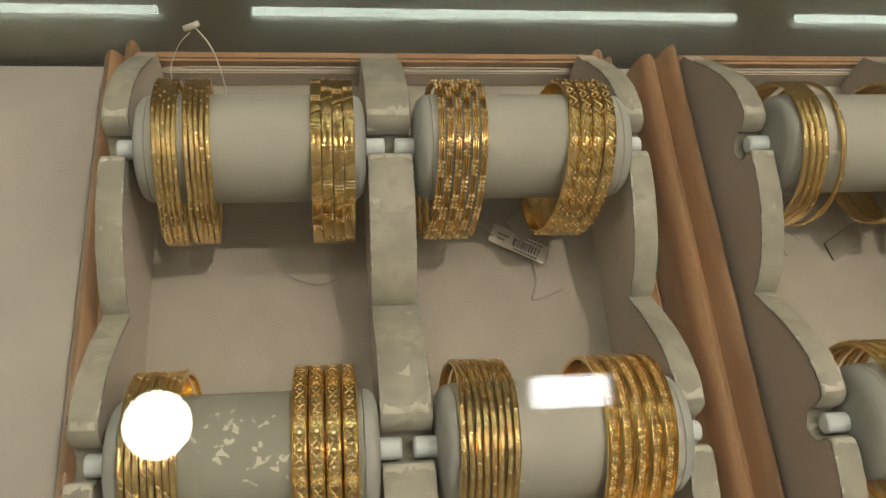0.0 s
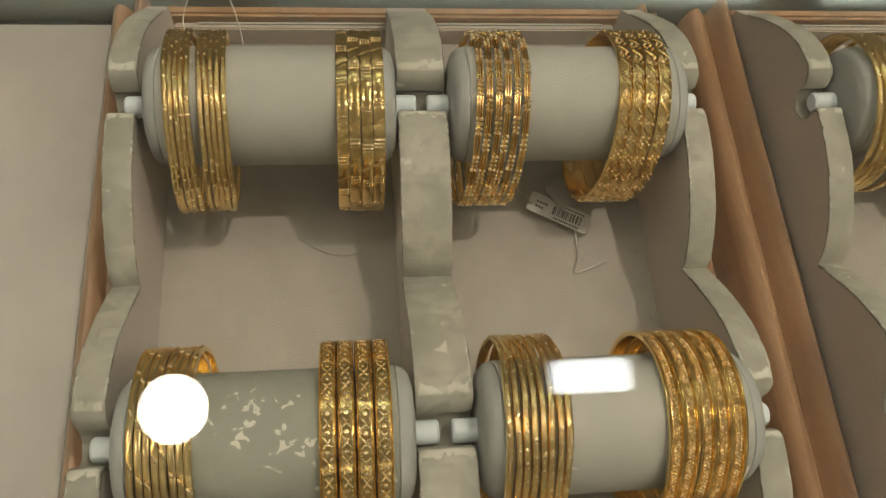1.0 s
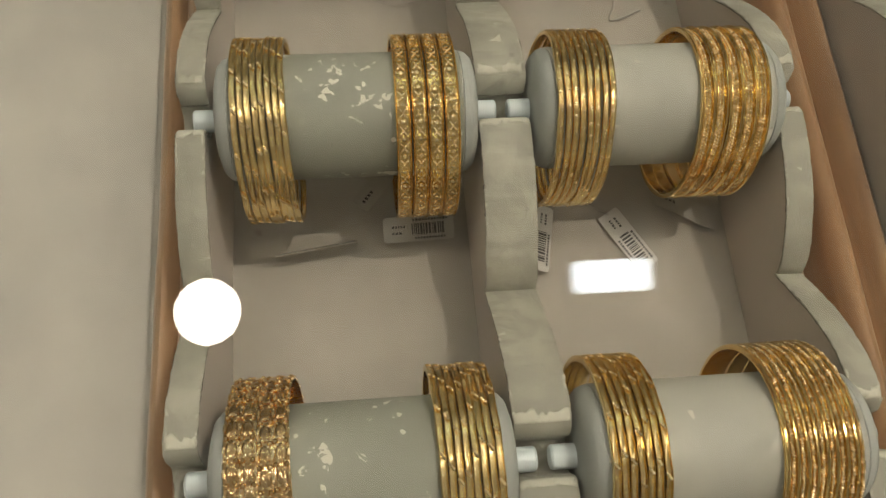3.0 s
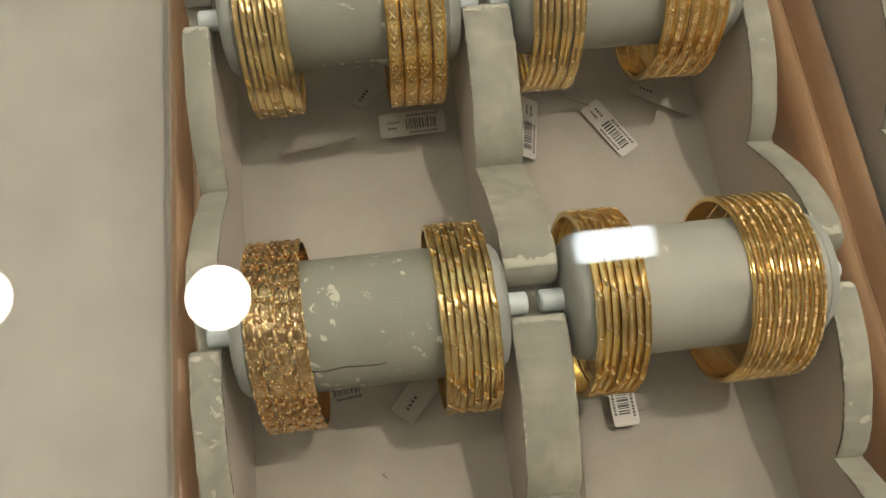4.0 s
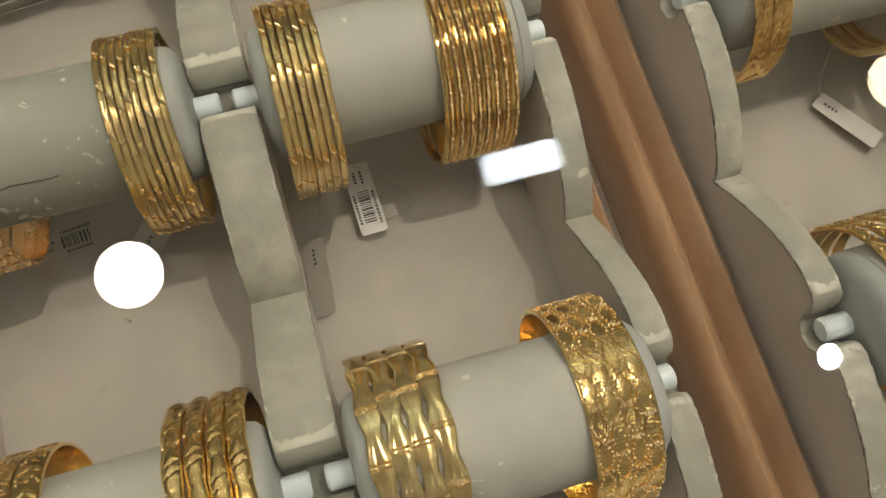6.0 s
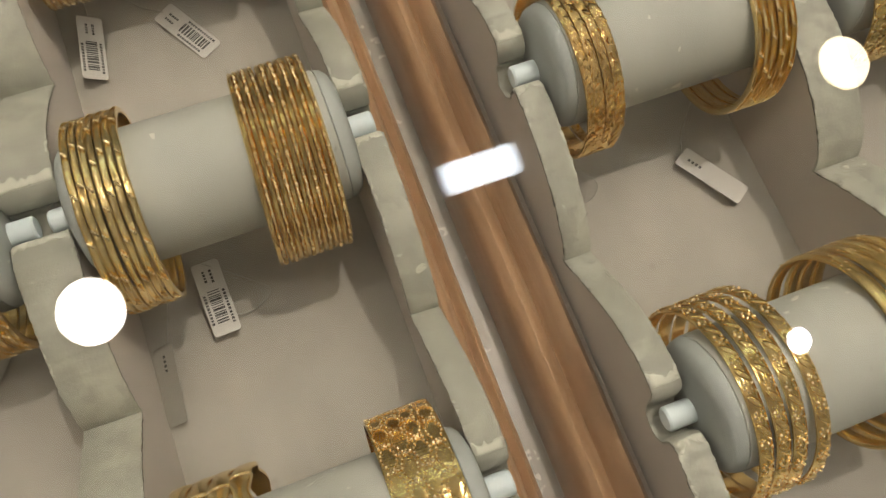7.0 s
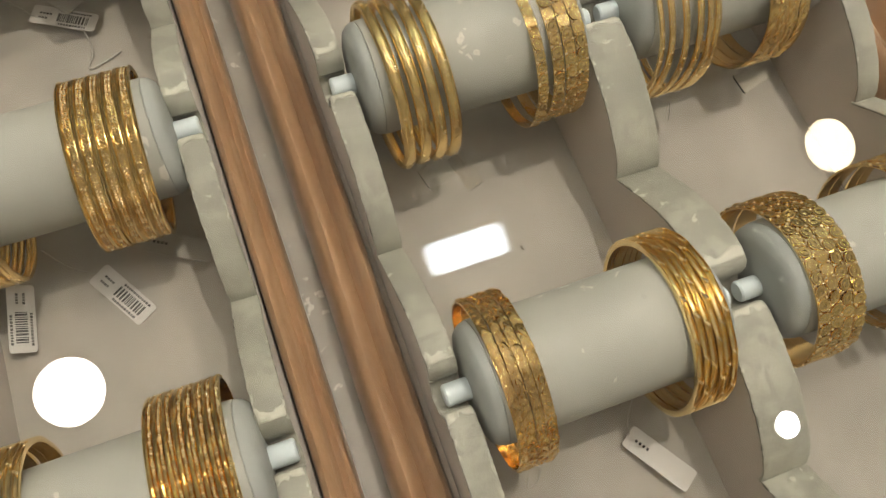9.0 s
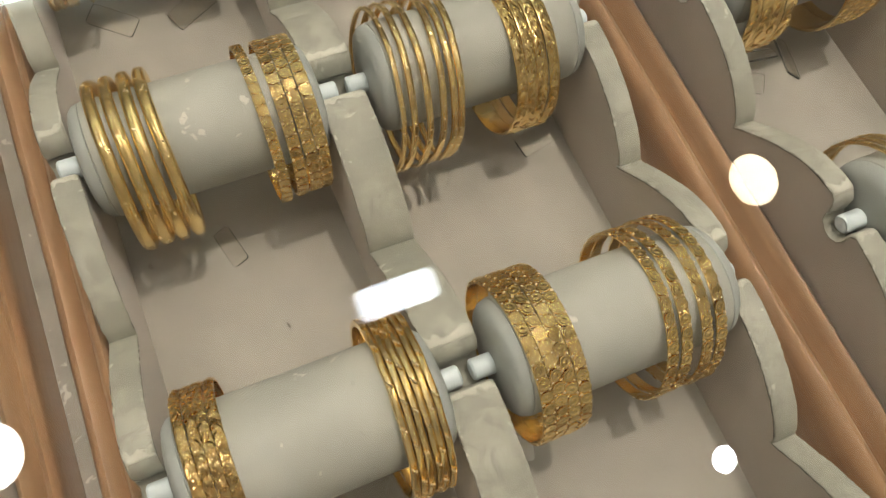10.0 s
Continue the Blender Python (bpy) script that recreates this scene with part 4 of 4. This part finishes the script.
def build_bangles():
    # first tray
    bangles(0, 0, even(-0.0856, -0.0770, 5), "wire", 0.0019, ri=0.0306, yaw=3.0, lean=3, h=0.0018)
    bangles(0, 0, even(-0.0748, -0.0653, 5), "wire", 0.0019, ri=0.0302, yaw=3.0, lean=3, h=0.0018)
    bangles(0, 0, even(-0.0300, -0.0140, 4), "flatcut", 0.0038, ri=0.0312, spread=0.3)
    bangles(0, 0, even(0.0168, 0.0360, 6), "bead", 0.0028, ri=0.0305, yaw=-3, lean=3, h=0.0018)
    bangles(0, 0, even(0.0668, 0.0855, 4), "twist", 0.0050, ri=0.0302, yaw=-5, lean=6, h=0.0020)
    bangles(0, 1, even(-0.0873, -0.0704, 8), "wave", 0.0021, M_GOLD_PALE, ri=0.0296, yaw=2, lean=-1, h=0.0016)
    bangles(0, 1, even(-0.0370, -0.0164, 4), "engraved", 0.0049, ri=0.0300, spread=0.2)
    bangles(0, 1, even(0.0148, 0.0340, 8), "wire", 0.0021, ri=0.0286, yaw=-2, lean=2, h=0.0020)
    bangles(0, 1, even(0.0618, 0.0852, 5), "chainrail", 0.0050, ri=0.0281, yaw=-3, lean=3, h=0.0016)
    bangles(0, 2, even(-0.0879, -0.0706, 4), "oval", 0.0047, M_GOLD_DEEP, ri=0.0292, yaw=2, lean=-2)
    bangles(0, 2, even(-0.0320, -0.0145, 8), "wave", 0.0022, M_GOLD_PALE, ri=0.0290, yaw=1, h=0.0018)
    bangles(0, 2, even(0.0143, 0.0308, 7), "wave", 0.0023, M_GOLD_PALE, ri=0.0288, yaw=-1, lean=2, h=0.0018)
    bangles(0, 2, even(0.0630, 0.0858, 8), "fineline", 0.0027, ri=0.0295, yaw=-2, lean=2, h=0.0018)
    bangles(0, 3, even(-0.0860, -0.0630, 3), "band", 0.0074, ri=0.0286, spread=0.3)
    bangles(0, 3, even(-0.0345, -0.0131, 4), "puff", 0.0054, ri=0.0290, spread=0.4)
    bangles(0, 3, even(0.0140, 0.0366, 4), "hourglass", 0.0060, M_GOLD_PALE, ri=0.0292, spread=0.4)
    bangles(0, 3, even(0.0695, 0.0876, 4), "lattice", 0.0051, ri=0.0288, lean=2)
    # second tray
    bangles(1, 0, even(-0.0900, -0.0790, 4), "wire", 0.0022, ri=0.0290, yaw=-1, lean=2, h=0.0018)
    bangles(1, 0, [-0.0730], "wire", 0.0022, ri=0.0290, lean=4, h=0.0018)
    bangles(1, 0, even(-0.0400, -0.0200, 5), "twist", 0.0040, ri=0.0292, lean=3)
    bangles(1, 1, even(-0.0862, -0.0633, 4), "tube", 0.0043, M_GOLD_SATIN, ri=0.0286, yaw=1, lean=-1, h=0.0028, spread=0.4)
    bangles(1, 1, [-0.0318], "coin", 0.0042, ri=0.0286, h=0.0012)
    bangles(1, 1, even(-0.0272, -0.0134, 3), "coin", 0.0047, ri=0.0280, h=0.0011)
    bangles(1, 1, [0.0168], "wire", 0.0020, ri=0.0306, yaw=-4, lean=6, h=0.0018)
    bangles(1, 1, [0.0215, 0.0268, 0.0335, 0.0370, 0.0405], "wire", 0.0020, ri=0.0306, yaw=-4, lean=6, h=0.0018, spread=1.5)
    bangles(1, 1, even(0.0600, 0.0778, 4), "braid", 0.0046, ri=0.0298, lean=3)
    bangles(1, 2, even(-0.0876, -0.0744, 4), "braid", 0.0034, M_GOLD_FLAKE, ri=0.0278, h=0.0015)
    bangles(1, 2, even(-0.0280, -0.0140, 6), "wave", 0.0024, M_GOLD_PALE, ri=0.0286, yaw=-1, lean=2, h=0.0020)
    bangles(1, 2, even(0.0150, 0.0326, 4), "coin", 0.0046, M_GOLD, h=0.0012, ri=0.0282, lean=1)
    bangles(1, 2, [0.0642, 0.0695, 0.0768, 0.0822], "disc", 0.0043, ri=0.0290, yaw=-3, lean=5, spread=1.2, h=0.0010)
    bangles(1, 3, [-0.0845, -0.0790, -0.0735, -0.0670], "twist", 0.0048, ri=0.0292, yaw=-3, lean=5, spread=2.0)
    bangles(1, 3, even(-0.0400, -0.0180, 4), "tube", 0.0050, M_GOLD_SATIN, ri=0.0290, lean=3, h=0.0022)
    # third tray
    bangles(2, 1, even(-0.0880, -0.0640, 4), "braid", 0.0058, ri=0.0284, yaw=-2, lean=3)
    bangles(2, 1, even(-0.0400, -0.0180, 4), "band", 0.0052, ri=0.0288)
    bangles(2, 2, even(-0.0860, -0.0740, 3), "wire", 0.0022, ri=0.0290, yaw=-3, lean=4, h=0.0018)


# ---- price tags ----
def rounded_card(l, w, t, r=0.0012, n=4):
    bm = bmesh.new()
    pts = []
    for cx, cy, a0 in ((l / 2 - r, w / 2 - r, 0), (-l / 2 + r, w / 2 - r, 90), (-l / 2 + r, -w / 2 + r, 180), (l / 2 - r, -w / 2 + r, 270)):
        for k in range(n + 1):
            a = radians(a0 + 90 * k / n)
            pts.append((cx + r * math.cos(a), cy + r * math.sin(a)))
    lo = [bm.verts.new((x, y, 0)) for x, y in pts]
    hi = [bm.verts.new((x, y, t)) for x, y in pts]
    bm.faces.new(lo[::-1])
    bm.faces.new(hi)
    for i in range(len(pts)):
        j = (i + 1) % len(pts)
        bm.faces.new((lo[i], lo[j], hi[j], hi[i]))
    return bm


def price_tag(x, y, z, turn, tilt=0.0, roll=0.0, style="barcode", l=0.0265, w=0.0095, thread=None, dull=False):
    words = {"barcode": "white printed price tag with a barcode", "plain": "blank white price tag with small print", "clear": "clear plastic price tag", "blank": "dull blank price tag"}[style]
    tag = thing("price_tag", words + " on a thread", "price tag", "price tags", at=pose(x, y, z, roll, tilt, turn))
    card = part("card", rounded_card(l, w, 0.0011 if style == "clear" else 0.0003), M_CARD_DULL_SHADED if dull else {"clear": M_CLEAR, "blank": M_CARD_DULL_SHADED}.get(style, M_CARD), tag)
    card.visible_shadow = style != "clear"
    rnd = random.Random(int((x * 7919 + y * 104729) * 1000))
    if style == "barcode":
        bm = bmesh.new()
        u = -l * 0.10
        while u < l * 0.36:
            b = rnd.choice((0.0003, 0.0005, 0.0008))
            box(u, u + b, -w * 0.24, w * 0.20, 0.00032, 0.00042, 0, bm)
            u += b + rnd.choice((0.0003, 0.0004, 0.0006))
        part("barcode", bm, M_INK, tag, "black barcode")
        bm = bmesh.new()
        for yy, u0, u1 in ((w * 0.34, -l * 0.08, l * 0.40), (-w * 0.38, -l * 0.06, l * 0.36), (w * 0.1, -l * 0.38, -l * 0.2), (-w * 0.15, -l * 0.38, -l * 0.24)):
            u = u0
            while u < u1:
                b = rnd.choice((0.0006, 0.0009))
                box(u, u + b, yy - 0.00045, yy + 0.00045, 0.00032, 0.00042, 0, bm)
                u += b + 0.0004
        part("print", bm, M_INK, tag, "small bars of print")
    elif style == "plain":
        bm = bmesh.new()
        for k in range(4):
            box(-l * 0.38 + k * 0.0016, -l * 0.38 + k * 0.0016 + 0.0009, -0.0006, 0.0006, 0.00032, 0.00042, 0, bm)
        part("print", bm, M_INK, tag, "small bars of print")
    if thread:
        inv = tag.matrix_basis.inverted()
        pts = curve_points([inv @ Vector(p) for p in thread], 10)
        part("thread", tube(pts, 0.00022, 5), M_THREAD, tag, "thin nylon thread", True)
        knot = inv @ Vector(thread[1])
        bm = bmesh.new()
        bmesh.ops.create_icosphere(bm, subdivisions=2, radius=0.0010, matrix=Matrix.Translation(knot))
        part("knot", bm, M_CLEAR, tag, "clear plastic knot", True)
    return tag


def build_tags():
    price_tag(0.066, 0.106, 0.0060, 38, 0, 8, "blank", l=0.020, w=0.012)
    price_tag(0.060, 0.0945, 0.0050, -26, 4, -6, thread=[(0.049, 0.098, 0.006), (0.042, 0.103, 0.012), (0.036, 0.106, 0.016)])
    price_tag(0.0555, -0.0315, 0.0012, -59, 2, 0, thread=[(0.049, -0.021, 0.002), (0.040, -0.016, 0.004), (0.034, -0.010, 0.013)])
    price_tag(0.0205, -0.031, 0.0065, -100, 8, -36, l=0.025, thread=[(0.022, -0.019, 0.006), (0.023, -0.012, 0.012)])
    price_tag(0.0800, -0.020, 0.0030, -30, 0, -8, "plain", dull=True, thread=[(0.070, -0.014, 0.004), (0.068, -0.006, 0.012)])
    price_tag(-0.026, -0.025, 0.0080, 2, 0, 20, dull=True)
    price_tag(-0.064, -0.0305, 0.0062, 8, 0, -66, "blank", l=0.030, w=0.011)
    price_tag(-0.042, -0.010, 0.012, 52, 0, 10, "plain", l=0.018, w=0.007, dull=True)
    price_tag(0.037, -0.1395, 0.0060, -88, 4, 0, thread=[(0.036, -0.127, 0.008), (0.048, -0.135, 0.003), (0.055, -0.142, 0.002), (0.046, -0.147, 0.002), (0.034, -0.144, 0.002)])
    price_tag(0.0145, -0.163, 0.0045, -94, 2, 40, "plain", l=0.027, w=0.0105, dull=True, thread=[(0.016, -0.151, 0.002), (0.020, -0.142, 0.008), (0.024, -0.132, 0.012)])
    price_tag(-0.064, -0.128, 0.0060, 6, 0, 10, l=0.020, dull=True)
    price_tag(-0.0335, -0.130, 0.0065, 47, -14, 18, "plain", l=0.028, w=0.010, dull=True)
    price_tag(0.2225, -0.156, 0.0035, -58, -3, -10, "plain", l=0.0275, thread=[(0.2155, -0.1445, 0.0045), (0.217, -0.138, 0.008), (0.226, -0.126, 0.013)])
    price_tag(0.187, -0.022, 0.0045, 20, 0, 20, "clear", l=0.018)
    price_tag(0.338, -0.021, 0.0040, 14, 0, 12, "clear", l=0.030)
    price_tag(0.267, -0.139, 0.0040, -20, 0, -10, "plain", l=0.016)
    price_tag(0.180, 0.096, 0.0045, -40, 0, 14, "clear", l=0.022)
    price_tag(0.214, 0.092, 0.0045, 30, 0, 20, "clear", l=0.022)
    price_tag(0.452, -0.017, 0.0040, 24, 0, 16, "clear", l=0.026)
    price_tag(0.462, -0.024, 0.0060, 70, 10, 30, "clear", l=0.024)
    price_tag(0.445, -0.019, 0.0075, -12, -8, -34, "clear", l=0.022)
    price_tag(0.280, -0.024, 0.0050, -20, 6, 26, "clear", l=0.018, w=0.008)
    price_tag(0.196, -0.026, 0.0050, -76, 4, 22, "clear", l=0.016, w=0.007)
    price_tag(0.436, -0.027, 0.0040, -30, 0, 16, "clear", l=0.022)


def loop_of_thread(name, ctrl, r, label):
    return tagged(new(name, mesh_of(name, tube(curve_points(ctrl, 12), r, 5), M_THREAD, True)), label, "thread")


def build_threads():
    t = thing("tag_fastener", "clear nylon tag fastener standing behind bangles", "tag fastener", at=pose(-0.064, 0.1375, 0.058))
    pts = curve_points([(0.004, 0.0, -0.004), (0.003, 0.004, 0.006), (0.0, 0.010, 0.014), (-0.005, 0.014, 0.020)], 10)
    part("stem", tube(pts, 0.0003, 5), M_CARD, t, "", True)
    part("end_bar", tube([(-0.009, 0.014, 0.019), (-0.005, 0.0145, 0.0205), (-0.0035, 0.015, 0.021)], 0.0011, 8), M_CARD, t, "white end bar", True)
    part("loop", tube(curve_points([(-0.013, 0.0, -0.003), (-0.016, 0.006, 0.004), (-0.012, 0.012, 0.012), (-0.007, 0.013, 0.018)], 10), 0.0002, 5), M_CARD, t, "", True)
    loop_of_thread("loose_thread", [(0.066, 0.088, 0.003), (0.067, 0.078, 0.001), (0.064, 0.070, 0.001), (0.070, 0.071, 0.001), (0.078, 0.0745, 0.001)], 0.0004, "loose nylon thread on the suede floor")
    loop_of_thread("loose_thread", [(-0.045, 0.088, 0.001), (-0.035, 0.082, 0.001), (-0.026, 0.080, 0.001), (-0.018, 0.083, 0.001)], 0.0002, "loose nylon thread on the suede floor")
    loop_of_thread("loose_thread", [(0.213, -0.087, 0.001), (0.222, -0.084, 0.001), (0.234, -0.087, 0.002), (0.240, -0.092, 0.004)], 0.0004, "loose nylon thread on the suede floor")
    loop_of_thread("loose_thread", [(0.175, -0.139, 0.008), (0.180, -0.144, 0.004), (0.178, -0.148, 0.002), (0.174, -0.149, 0.001), (0.176, -0.145, 0.001)], 0.0002, "loose nylon thread on the suede floor")
    rnd = random.Random(5)
    for k, (x, y) in enumerate(((0.207, -0.064), (-0.050, -0.160))):
        a = rnd.uniform(0, 3.1)
        bm = tube([(0, 0, 0), (0.001 * math.cos(a), 0.001 * math.sin(a), 0.0003), (0.0022 * math.cos(a), 0.0022 * math.sin(a), 0)], 0.0003, 5)
        ob = tagged(new("lint", mesh_of("lint", bm, M_BIT, True)), "dark speck of lint on the suede floor", "lint", "lint specks")
        ob.matrix_basis = pose(x, y, 0.0004)


build_shop()
build_lamps()
build_counter()
build_tray(TRAY_X[0], 0.0, 0.0)
build_tray(TRAY_X[1], 0.0019, -0.0018)
build_tray(TRAY_X[2], 0.0019, 0.0)
build_rollers()
build_bangles()
build_tags()
build_threads()
